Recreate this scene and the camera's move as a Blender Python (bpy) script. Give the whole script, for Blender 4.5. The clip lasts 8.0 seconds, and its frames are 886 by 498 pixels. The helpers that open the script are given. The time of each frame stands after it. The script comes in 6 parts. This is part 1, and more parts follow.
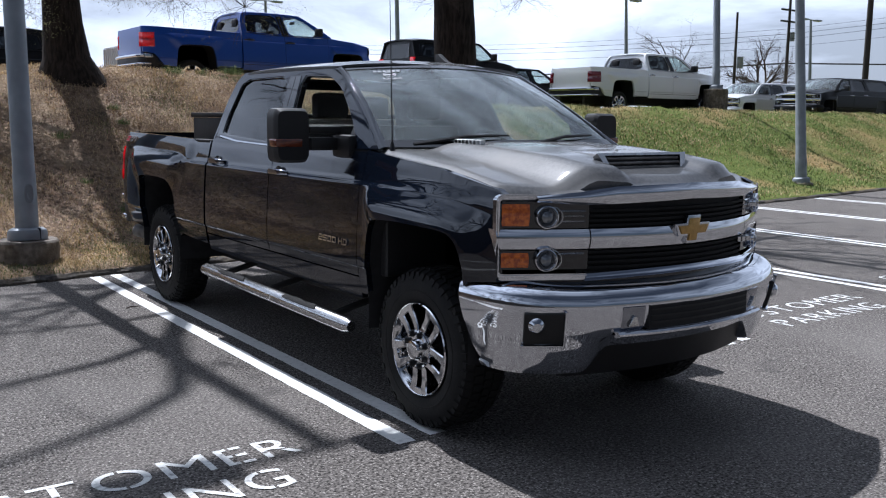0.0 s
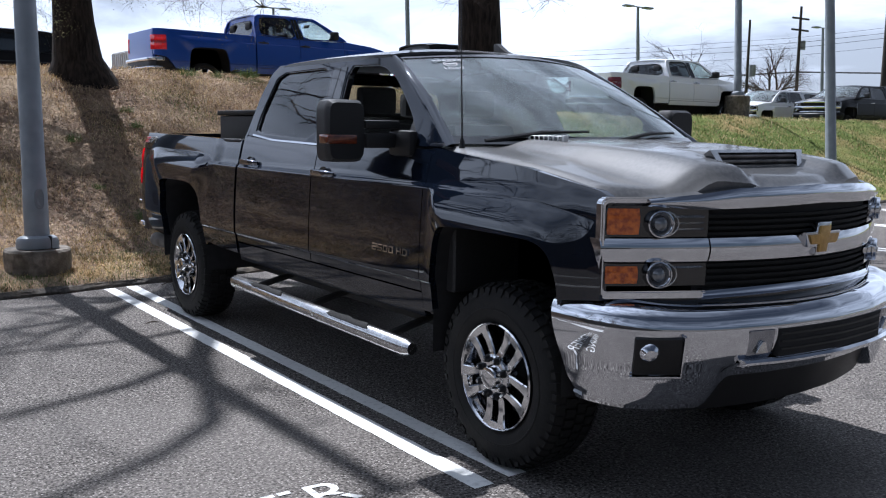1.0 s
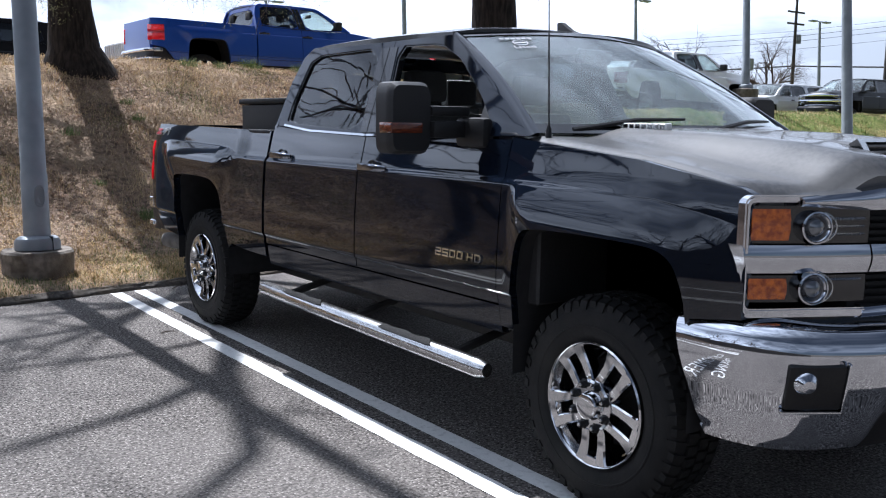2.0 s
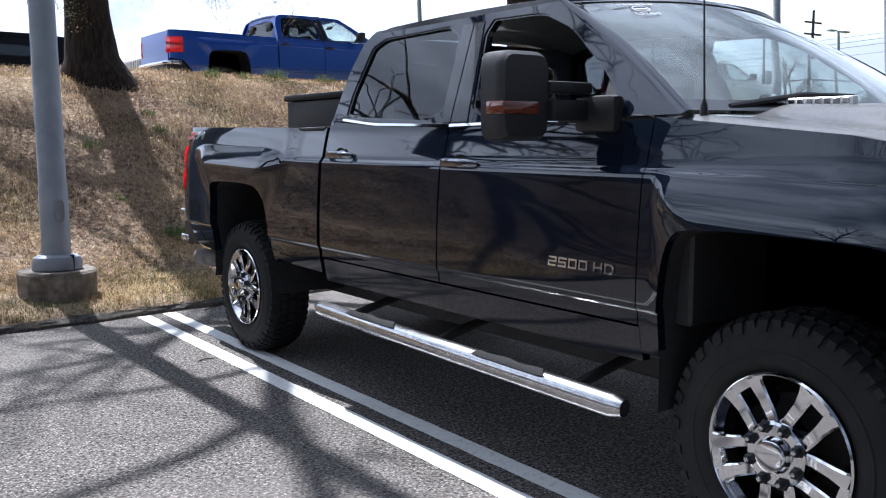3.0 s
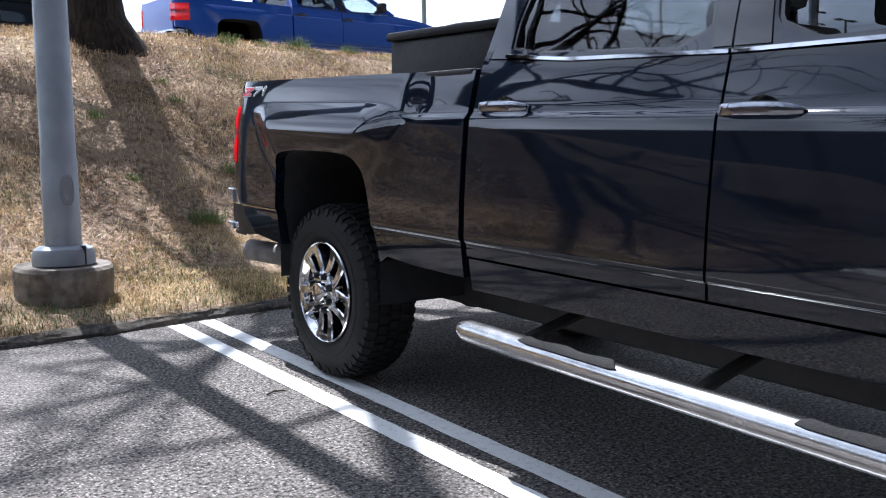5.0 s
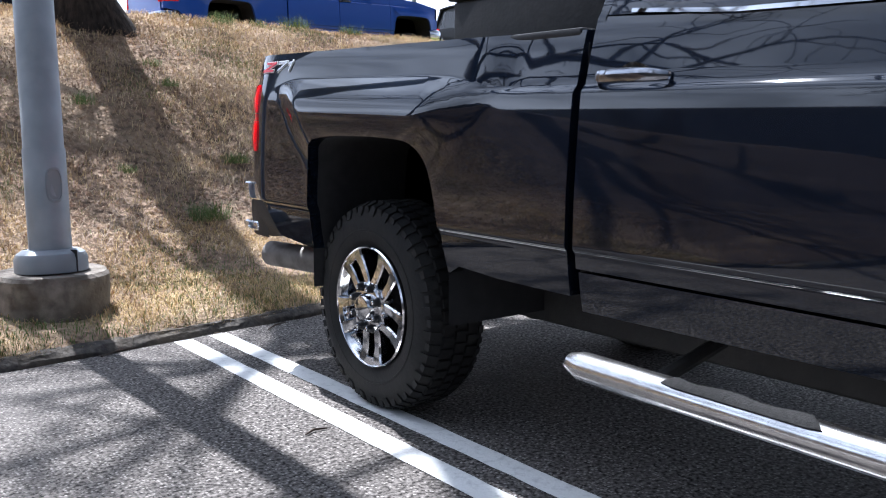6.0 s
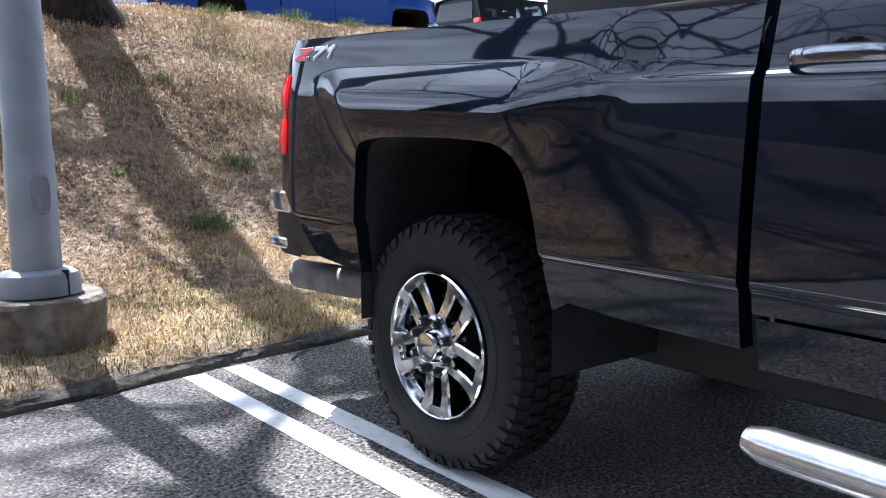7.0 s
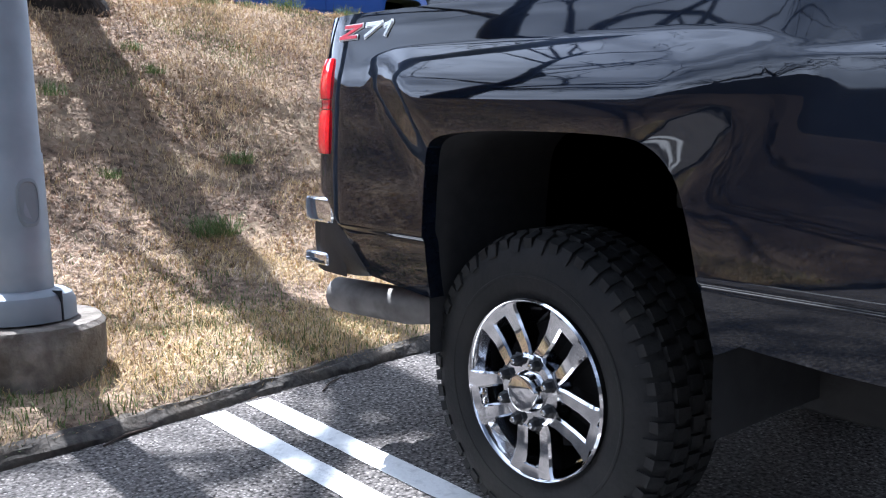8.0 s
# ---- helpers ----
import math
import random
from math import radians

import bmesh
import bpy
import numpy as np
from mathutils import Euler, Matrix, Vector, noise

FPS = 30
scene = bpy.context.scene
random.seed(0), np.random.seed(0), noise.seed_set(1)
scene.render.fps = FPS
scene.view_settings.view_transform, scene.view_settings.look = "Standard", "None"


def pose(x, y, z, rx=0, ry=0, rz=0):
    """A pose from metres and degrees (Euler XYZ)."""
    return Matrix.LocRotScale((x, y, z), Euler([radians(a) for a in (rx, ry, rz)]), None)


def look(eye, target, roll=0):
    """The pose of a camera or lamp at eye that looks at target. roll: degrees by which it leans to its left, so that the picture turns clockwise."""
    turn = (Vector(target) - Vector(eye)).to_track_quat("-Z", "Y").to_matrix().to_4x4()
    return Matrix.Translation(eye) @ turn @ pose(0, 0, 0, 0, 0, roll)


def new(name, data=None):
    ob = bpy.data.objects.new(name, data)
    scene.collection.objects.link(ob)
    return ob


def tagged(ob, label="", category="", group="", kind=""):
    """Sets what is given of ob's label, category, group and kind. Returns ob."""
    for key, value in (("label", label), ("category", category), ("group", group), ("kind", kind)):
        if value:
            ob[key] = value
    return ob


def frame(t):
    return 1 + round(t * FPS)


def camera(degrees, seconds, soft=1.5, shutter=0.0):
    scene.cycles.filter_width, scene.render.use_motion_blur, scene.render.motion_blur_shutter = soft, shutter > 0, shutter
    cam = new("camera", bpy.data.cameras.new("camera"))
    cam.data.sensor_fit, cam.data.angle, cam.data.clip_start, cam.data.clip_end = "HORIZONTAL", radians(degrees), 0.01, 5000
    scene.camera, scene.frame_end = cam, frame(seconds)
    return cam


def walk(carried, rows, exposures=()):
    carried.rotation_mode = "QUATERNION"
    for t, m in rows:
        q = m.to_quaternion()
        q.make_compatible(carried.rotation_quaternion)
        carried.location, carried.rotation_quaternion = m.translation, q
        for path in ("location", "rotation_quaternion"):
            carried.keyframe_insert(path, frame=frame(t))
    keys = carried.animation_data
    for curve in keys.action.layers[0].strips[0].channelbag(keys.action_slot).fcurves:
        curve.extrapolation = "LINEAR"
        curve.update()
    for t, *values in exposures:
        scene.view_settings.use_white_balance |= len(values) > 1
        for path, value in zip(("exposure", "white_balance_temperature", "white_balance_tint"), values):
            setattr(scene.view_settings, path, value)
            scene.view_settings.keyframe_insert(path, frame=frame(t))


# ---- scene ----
cam = camera(51.7, 8.0, soft=1.15)
EXPOSURES = [(0, 0.52, 5700, 13), (1, 0.72, 5700, 13), (2.5, 1.18, 5700, 13), (4.5, 1.45, 5700, 13), (6.5, 1.72, 5650, 13), (8, 1.90, 5500, 13)]
PATH = [
    (0, (-3.539, -3.834, 1.616), (-2.382, -2.227, 1.332), 0.7),
    (0.5, (-3.511, -3.479, 1.573), (-2.353, -1.871, 1.305), 0.4),
    (1, (-3.451, -3.118, 1.532), (-2.298, -1.504, 1.268), 0.8),
    (1.2, (-3.45, -2.955, 1.532), (-2.294, -1.347, 1.256), 0.9),
    (2.3, (-3.373, -2.166, 1.446), (-2.2, -0.568, 1.177), 0.7),
    (2.5, (-3.345, -1.987, 1.408), (-2.176, -0.383, 1.158), 0.5),
    (3, (-3.279, -1.576, 1.357), (-2.126, 0.041, 1.122), -0.1),
    (3.5, (-3.223, -1.155, 1.31), (-2.072, 0.464, 1.077), 0.3),
    (4, (-3.156, -0.724, 1.272), (-1.968, 0.869, 1.049), -0.3),
    (4.5, (-3.09, -0.32, 1.24), (-1.899, 1.271, 1.01), -0.1),
    (5, (-3.053, 0.096, 1.204), (-1.875, 1.692, 0.946), 0.5),
    (5.2, (-3.027, 0.256, 1.196), (-1.851, 1.851, 0.929), 0.4),
    (6.5, (-2.791, 1.286, 1.169), (-1.57, 2.844, 0.88), 0.0),
    (7, (-2.725, 1.639, 1.171), (-1.493, 3.188, 0.881), -0.1),
    (7.5, (-2.671, 1.986, 1.161), (-1.429, 3.525, 0.864), -0.3),
    (8, (-2.597, 2.299, 1.157), (-1.33, 3.818, 0.856), -0.5),
]
walk(cam, [(t, look(eye, target, roll)) for t, eye, target, roll in PATH], exposures=EXPOSURES)

# ---------------------------------------------------------------- light
SUN_EL, SUN_AZ = 57.5, 0.7          # degrees above the lot; degrees from +y towards -x
world = bpy.data.worlds.new("sky")
scene.world = world
world.use_nodes = True
wn, wl = world.node_tree.nodes, world.node_tree.links
wn.clear()
w_out = wn.new("ShaderNodeOutputWorld")
w_bg = wn.new("ShaderNodeBackground")
w_sky = wn.new("ShaderNodeTexSky")
w_sky.sky_type = "NISHITA"
w_sky.sun_disc = False
w_sky.sun_elevation = radians(SUN_EL)
w_sky.sun_rotation = radians(-SUN_AZ)
w_geo = wn.new("ShaderNodeTexCoord")
w_map = wn.new("ShaderNodeMapping")
w_map.inputs["Scale"].default_value = (1.6, 1.6, 5.0)
w_noise = wn.new("ShaderNodeTexNoise")
w_noise.inputs["Scale"].default_value = 2.1
w_noise.inputs["Detail"].default_value = 7.0
w_noise.inputs["Roughness"].default_value = 0.55
w_noise.inputs["Distortion"].default_value = 0.5
w_ramp = wn.new("ShaderNodeValToRGB")
w_ramp.color_ramp.elements[0].position = 0.36
w_ramp.color_ramp.elements[1].position = 0.62
w_ramp.color_ramp.elements[0].color = (0.36, 0.36, 0.36, 1)
w_mix = wn.new("ShaderNodeMixRGB")
w_mix.inputs["Color2"].default_value = (78.0, 84.0, 93.0, 1)
wl.new(w_geo.outputs["Generated"], w_map.inputs["Vector"])
wl.new(w_map.outputs["Vector"], w_noise.inputs["Vector"])
wl.new(w_noise.outputs["Fac"], w_ramp.inputs["Fac"])
wl.new(w_sky.outputs["Color"], w_mix.inputs["Color1"])
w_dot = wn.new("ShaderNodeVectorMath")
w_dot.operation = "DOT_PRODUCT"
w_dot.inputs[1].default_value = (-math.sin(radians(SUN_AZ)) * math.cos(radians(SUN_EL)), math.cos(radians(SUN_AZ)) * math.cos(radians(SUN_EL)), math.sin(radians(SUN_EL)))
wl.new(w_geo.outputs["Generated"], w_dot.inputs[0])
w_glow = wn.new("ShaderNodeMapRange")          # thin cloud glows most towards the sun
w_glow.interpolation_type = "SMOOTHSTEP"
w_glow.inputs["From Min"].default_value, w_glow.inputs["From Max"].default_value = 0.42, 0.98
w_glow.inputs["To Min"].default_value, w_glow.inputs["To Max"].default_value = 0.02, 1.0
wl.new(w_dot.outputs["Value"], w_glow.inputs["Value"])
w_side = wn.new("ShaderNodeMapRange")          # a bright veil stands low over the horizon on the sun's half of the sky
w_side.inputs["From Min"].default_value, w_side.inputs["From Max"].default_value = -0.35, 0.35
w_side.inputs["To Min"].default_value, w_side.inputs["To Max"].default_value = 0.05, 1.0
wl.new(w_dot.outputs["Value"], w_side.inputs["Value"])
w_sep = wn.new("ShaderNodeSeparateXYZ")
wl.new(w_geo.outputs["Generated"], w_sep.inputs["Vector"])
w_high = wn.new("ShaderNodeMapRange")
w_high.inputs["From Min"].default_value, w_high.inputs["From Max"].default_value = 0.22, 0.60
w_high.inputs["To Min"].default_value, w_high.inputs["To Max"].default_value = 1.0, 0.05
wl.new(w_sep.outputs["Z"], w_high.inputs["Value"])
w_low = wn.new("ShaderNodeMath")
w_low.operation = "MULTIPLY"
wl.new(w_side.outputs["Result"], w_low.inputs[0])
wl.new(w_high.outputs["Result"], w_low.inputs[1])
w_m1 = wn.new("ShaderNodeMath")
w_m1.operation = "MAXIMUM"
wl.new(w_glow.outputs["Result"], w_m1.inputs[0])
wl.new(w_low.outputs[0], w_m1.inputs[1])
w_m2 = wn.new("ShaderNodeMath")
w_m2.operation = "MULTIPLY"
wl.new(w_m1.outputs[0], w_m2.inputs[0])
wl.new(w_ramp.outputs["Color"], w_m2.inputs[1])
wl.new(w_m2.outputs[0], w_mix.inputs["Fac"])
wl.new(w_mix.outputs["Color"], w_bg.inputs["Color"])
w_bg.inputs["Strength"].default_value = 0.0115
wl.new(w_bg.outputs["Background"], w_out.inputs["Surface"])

sun = new("sun", bpy.data.lights.new("sun", "SUN"))
sun.data.energy, sun.data.angle, sun.data.color = 5.0, radians(0.55), (1.0, 0.965, 0.91)
sd = Vector((-math.sin(radians(SUN_AZ)) * math.cos(radians(SUN_EL)), math.cos(radians(SUN_AZ)) * math.cos(radians(SUN_EL)), math.sin(radians(SUN_EL))))
sun.matrix_world = look(sd * 60, (0, 0, 0))


# ---------------------------------------------------------------- materials
def material(name, c1, c2=None, scale=8.0, rough=0.6, metal=0.0, bump=0.0, bump_scale=None, coat=0.0, spec=0.5, lo=0.35, hi=0.65, c3=None, scale3=0.6, rough_var=0.0, stretch=None):
    """A principled material: two colours mixed by fine noise, a third by broad stains, bump of the fine noise."""
    m = bpy.data.materials.new(name)
    m.use_nodes = True
    n, l = m.node_tree.nodes, m.node_tree.links
    b = n["Principled BSDF"]
    b.inputs["Roughness"].default_value = rough
    b.inputs["Metallic"].default_value = metal
    b.inputs["Specular IOR Level"].default_value = spec
    b.inputs["Coat Weight"].default_value = coat
    b.inputs["Coat Roughness"].default_value = 0.02
    b.inputs["Base Color"].default_value = (*c1, 1)
    co = n.new("ShaderNodeTexCoord")
    vec = co.outputs["Object"]
    if stretch:
        mp = n.new("ShaderNodeMapping")
        mp.inputs["Scale"].default_value = stretch
        l.new(vec, mp.inputs["Vector"])
        vec = mp.outputs["Vector"]

    def noise_fac(s, a, z, detail=6.0):
        t = n.new("ShaderNodeTexNoise")
        t.inputs["Scale"].default_value, t.inputs["Detail"].default_value = s, detail
        l.new(vec, t.inputs["Vector"])
        r = n.new("ShaderNodeMapRange")
        r.inputs["From Min"].default_value, r.inputs["From Max"].default_value = a, z
        l.new(t.outputs["Fac"], r.inputs["Value"])
        return r.outputs["Result"]

    col = None
    fine = None
    if c2:
        fine = noise_fac(scale, lo, hi)
        mx = n.new("ShaderNodeMixRGB")
        mx.inputs["Color1"].default_value, mx.inputs["Color2"].default_value = (*c1, 1), (*c2, 1)
        l.new(fine, mx.inputs["Fac"])
        col = mx.outputs["Color"]
    if c3:
        m3 = n.new("ShaderNodeMixRGB")
        m3.inputs["Color1"].default_value, m3.inputs["Color2"].default_value = (*c1, 1), (*c3, 1)
        if col:
            l.new(col, m3.inputs["Color1"])
        l.new(noise_fac(scale3, 0.45, 0.7), m3.inputs["Fac"])
        col = m3.outputs["Color"]
    if col:
        l.new(col, b.inputs["Base Color"])
    if rough_var:
        rr = n.new("ShaderNodeMapRange")
        rr.inputs["To Min"].default_value, rr.inputs["To Max"].default_value = rough, rough + rough_var
        l.new(noise_fac(3.0, 0.35, 0.7), rr.inputs["Value"])
        l.new(rr.outputs["Result"], b.inputs["Roughness"])
    if bump:
        bp = n.new("ShaderNodeBump")
        bp.inputs["Strength"].default_value = bump
        bp.inputs["Distance"].default_value = 0.01
        l.new(noise_fac(bump_scale or scale, 0.2, 0.8), bp.inputs["Height"])
        l.new(bp.outputs["Normal"], b.inputs["Normal"])
    return m


def ramp_material(name, colours, rough=0.8, drift=0.5):
    """Colour drawn piece by piece from a ramp."""
    m = bpy.data.materials.new(name)
    m.use_nodes = True
    n, l = m.node_tree.nodes, m.node_tree.links
    b = n["Principled BSDF"]
    b.inputs["Roughness"].default_value = rough
    b.inputs["Specular IOR Level"].default_value = 0.25
    g = n.new("ShaderNodeNewGeometry")
    r = n.new("ShaderNodeValToRGB")
    e = r.color_ramp.elements
    while len(e) < len(colours):
        e.new(0.5)
    for i, c in enumerate(colours):
        e[i].position, e[i].color = i / (len(colours) - 1), (*c, 1)
    co = n.new("ShaderNodeTexCoord")
    t = n.new("ShaderNodeTexNoise")
    t.inputs["Scale"].default_value, t.inputs["Detail"].default_value = 1.7, 4.0
    l.new(co.outputs["Object"], t.inputs["Vector"])
    q = n.new("ShaderNodeMapRange")
    q.inputs["From Min"].default_value, q.inputs["From Max"].default_value = 0.32, 0.68
    l.new(t.outputs["Fac"], q.inputs["Value"])
    f = n.new("ShaderNodeMix")
    f.inputs["Factor"].default_value = drift
    l.new(g.outputs["Random Per Island"], f.inputs["A"])
    l.new(q.outputs["Result"], f.inputs["B"])
    l.new(f.outputs["Result"], r.inputs["Fac"])
    l.new(r.outputs["Color"], b.inputs["Base Color"])
    return m


def glass(name, tint, rough=0.0):
    m = bpy.data.materials.new(name)
    m.use_nodes = True
    b = m.node_tree.nodes["Principled BSDF"]
    b.inputs["Base Color"].default_value = (*tint, 1)
    b.inputs["Transmission Weight"].default_value = 1.0
    b.inputs["Roughness"].default_value = rough
    b.inputs["IOR"].default_value = 1.5
    return m


def asphalt():
    """Worn asphalt: dark binder, pale stones in it, broad stains and a few oily patches."""
    m = bpy.data.materials.new("asphalt")
    m.use_nodes = True
    n, l = m.node_tree.nodes, m.node_tree.links
    b = n["Principled BSDF"]
    b.inputs["Roughness"].default_value, b.inputs["Specular IOR Level"].default_value = 0.85, 0.08
    co = n.new("ShaderNodeTexCoord")

    def tex(scale, a, z, detail=3.0):
        t = n.new("ShaderNodeTexNoise")
        t.inputs["Scale"].default_value, t.inputs["Detail"].default_value = scale, detail
        l.new(co.outputs["Object"], t.inputs["Vector"])
        r = n.new("ShaderNodeMapRange")
        r.inputs["From Min"].default_value, r.inputs["From Max"].default_value = a, z
        l.new(t.outputs["Fac"], r.inputs["Value"])
        return r.outputs["Result"]

    def mix(f, a, c):
        x = n.new("ShaderNodeMixRGB")
        l.new(f, x.inputs["Fac"])
        for s, v in (("Color1", a), ("Color2", c)):
            if isinstance(v, tuple):
                x.inputs[s].default_value = (*v, 1)
            else:
                l.new(v, x.inputs[s])
        return x.outputs["Color"]

    v = n.new("ShaderNodeTexVoronoi")
    v.inputs["Scale"].default_value = 80.0
    l.new(co.outputs["Object"], v.inputs["Vector"])
    stone = n.new("ShaderNodeMapRange")
    stone.inputs["From Min"].default_value, stone.inputs["From Max"].default_value = 0.50, 0.22
    l.new(v.outputs["Distance"], stone.inputs["Value"])
    sepc = n.new("ShaderNodeSeparateColor")
    l.new(v.outputs["Color"], sepc.inputs["Color"])
    pick = n.new("ShaderNodeMapRange")
    pick.inputs["From Min"].default_value, pick.inputs["From Max"].default_value = 0.35, 1.0
    l.new(sepc.outputs["Red"], pick.inputs["Value"])
    both = n.new("ShaderNodeMath")
    both.operation = "MULTIPLY"
    l.new(stone.outputs["Result"], both.inputs[0])
    l.new(pick.outputs["Result"], both.inputs[1])
    grit = tex(60, 0.36, 0.64, 10.0)
    binder = mix(grit, (0.020, 0.018, 0.017), (0.170, 0.155, 0.143))
    col = mix(both.outputs[0], binder, (0.37, 0.343, 0.317))
    worn = tex(0.5, 0.5, 0.72, 6.0)
    half = n.new("ShaderNodeMath")
    half.operation = "MULTIPLY"
    half.inputs[1].default_value = 0.45
    l.new(worn, half.inputs[0])
    col = mix(half.outputs[0], col, (0.190, 0.175, 0.162))
    dark = tex(1.7, 0.62, 0.80, 5.0)
    col = mix(dark, col, (0.050, 0.048, 0.047))
    l.new(col, b.inputs["Base Color"])
    bp = n.new("ShaderNodeBump")
    bp.inputs["Strength"].default_value, bp.inputs["Distance"].default_value = 0.8, 0.005
    l.new(grit, bp.inputs["Height"])
    l.new(bp.outputs["Normal"], b.inputs["Normal"])
    return m


def hazed_glass(name, tint, haze):
    """Glass with a pale diffuse film: dusty haze and the sky's reflection imitated."""
    m = glass(name, tint)
    n, l = m.node_tree.nodes, m.node_tree.links
    d = n.new("ShaderNodeBsdfDiffuse")
    d.inputs["Color"].default_value = (0.62, 0.66, 0.64, 1)
    t = n.new("ShaderNodeTexNoise")
    t.inputs["Scale"].default_value, t.inputs["Detail"].default_value = 3.0, 5.0
    co = n.new("ShaderNodeTexCoord")
    l.new(co.outputs["Object"], t.inputs["Vector"])
    r = n.new("ShaderNodeMapRange")
    r.inputs["From Min"].default_value, r.inputs["From Max"].default_value = 0.3, 0.7
    r.inputs["To Min"].default_value, r.inputs["To Max"].default_value = haze * 0.55, haze * 1.35
    l.new(t.outputs["Fac"], r.inputs["Value"])
    mx = n.new("ShaderNodeMixShader")
    l.new(r.outputs["Result"], mx.inputs["Fac"])
    l.new(n["Principled BSDF"].outputs["BSDF"], mx.inputs[1])
    l.new(d.outputs["BSDF"], mx.inputs[2])
    l.new(mx.outputs["Shader"], n["Material Output"].inputs["Surface"])
    return m


def paint(name, c, c2, coat=1.0, rough=0.35, metal=0.5, spec=0.5):
    return material(name, c, c2, scale=900.0, rough=rough, metal=metal, coat=coat, lo=0.3, hi=0.7, spec=spec)


ASPHALT = asphalt()
LINE = material("line_paint", (0.72, 0.72, 0.70), (0.42, 0.42, 0.41), scale=28, rough=0.7, bump=0.25, bump_scale=90, lo=0.52, hi=0.85)
FADED = material("worn_line_paint", (0.62, 0.62, 0.60), (0.16, 0.16, 0.16), scale=30, rough=0.8, bump=0.3, bump_scale=90, lo=0.5, hi=0.75)
KERB = material("kerb_asphalt", (0.022, 0.020, 0.018), (0.075, 0.066, 0.056), scale=30, rough=0.9, bump=1.0, bump_scale=22, c3=(0.12, 0.095, 0.065), scale3=2.0)
CONCRETE = material("concrete", (0.23, 0.20, 0.165), (0.085, 0.07, 0.055), scale=13, rough=0.9, bump=0.6, bump_scale=40, c3=(0.10, 0.085, 0.06), scale3=3.0)
GALV = material("galvanised_steel", (0.27, 0.295, 0.32), (0.21, 0.23, 0.25), scale=5, rough=0.5, metal=0.35, bump=0.08, bump_scale=12, c3=(0.20, 0.22, 0.24), scale3=1.2, rough_var=0.2)
BARK = material("bark", (0.040, 0.032, 0.027), (0.012, 0.010, 0.009), scale=22, rough=0.95, bump=1.0, bump_scale=26, stretch=(1, 1, 0.22), spec=0.15)
TWIG = material("twig_bark", (0.085, 0.065, 0.052), (0.045, 0.035, 0.03), scale=10, rough=0.9, spec=0.15)
LEAFLET = ramp_material("spring_buds", [(0.10, 0.085, 0.03), (0.19, 0.19, 0.07), (0.26, 0.22, 0.11)])
STRAW = ramp_material("dry_grass", [(0.15, 0.108, 0.068), (0.33, 0.240, 0.140), (0.52, 0.390, 0.215), (0.66, 0.520, 0.30), (0.76, 0.66, 0.46)])
LITTER = ramp_material("dead_leaves", [(0.085, 0.054, 0.041), (0.19, 0.122, 0.089), (0.31, 0.210, 0.150), (0.45, 0.325, 0.235), (0.62, 0.49, 0.37)])
STALK = ramp_material("dead_stalks", [(0.10, 0.066, 0.052), (0.22, 0.150, 0.115), (0.36, 0.255, 0.190), (0.50, 0.385, 0.285), (0.62, 0.52, 0.41)])
TUFTGREEN = ramp_material("fresh_grass", [(0.050, 0.085, 0.026), (0.085, 0.135, 0.042), (0.145, 0.195, 0.065), (0.26, 0.27, 0.12)])
GREEN = ramp_material("green_grass", [(0.055, 0.090, 0.026), (0.092, 0.138, 0.040), (0.15, 0.18, 0.060), (0.24, 0.225, 0.10)])
TYRE = material("tyre_rubber", (0.006, 0.006, 0.0065), (0.010, 0.0097, 0.0094), scale=14, rough=0.75, bump=0.15, bump_scale=60, c3=(0.018, 0.017, 0.015), scale3=3, spec=0.3)
CHROME = material("chrome", (0.60, 0.615, 0.65), rough=0.015, metal=1.0, c2=(0.54, 0.555, 0.59), scale=5, rough_var=0.03)
ALLOY = material("polished_alloy", (0.70, 0.705, 0.72), (0.60, 0.605, 0.62), scale=6, rough=0.045, metal=1.0, rough_var=0.06)
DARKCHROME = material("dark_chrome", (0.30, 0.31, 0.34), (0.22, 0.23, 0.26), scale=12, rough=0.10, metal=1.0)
STEEL = material("brushed_steel", (0.62, 0.62, 0.62), (0.50, 0.50, 0.50), scale=20, rough=0.16, metal=1.0, rough_var=0.12)
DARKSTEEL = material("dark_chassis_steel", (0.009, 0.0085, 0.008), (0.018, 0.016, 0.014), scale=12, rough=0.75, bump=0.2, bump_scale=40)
BLACKPLASTIC = material("black_plastic", (0.009, 0.009, 0.010), (0.014, 0.014, 0.015), scale=160, rough=0.5, bump=0.08, bump_scale=300, spec=0.35)
GLOSSBLACK = material("gloss_black", (0.006, 0.006, 0.007), rough=0.12, coat=0.6, c2=(0.009, 0.009, 0.010), scale=30)
GASKET = material("rubber_gap", (0.010, 0.010, 0.011), rough=0.9, c2=(0.016, 0.016, 0.017), scale=20)
BLUEBLACK = paint("blue_black_metallic_paint", (0.0028, 0.0046, 0.0092), (0.0046, 0.0072, 0.0138), metal=0.0, rough=0.4, spec=0.0)
BLUEBLACK.node_tree.nodes["Principled BSDF"].inputs["Coat IOR"].default_value = 1.58
BLUEBLACK.node_tree.nodes["Principled BSDF"].inputs["Coat Roughness"].default_value = 0.03
# hood and roof paint: dusty film plus sky brightness put into the colour
LITDUSTPAINT = material("sky_lit_dusty_paint", (0.030, 0.031, 0.034), (0.052, 0.052, 0.053), scale=60, rough=0.55, coat=0.55, c3=(0.085, 0.082, 0.078), scale3=2.2, spec=0.25)
LITDUSTPAINT.node_tree.nodes["Principled BSDF"].inputs["Coat Roughness"].default_value = 0.07
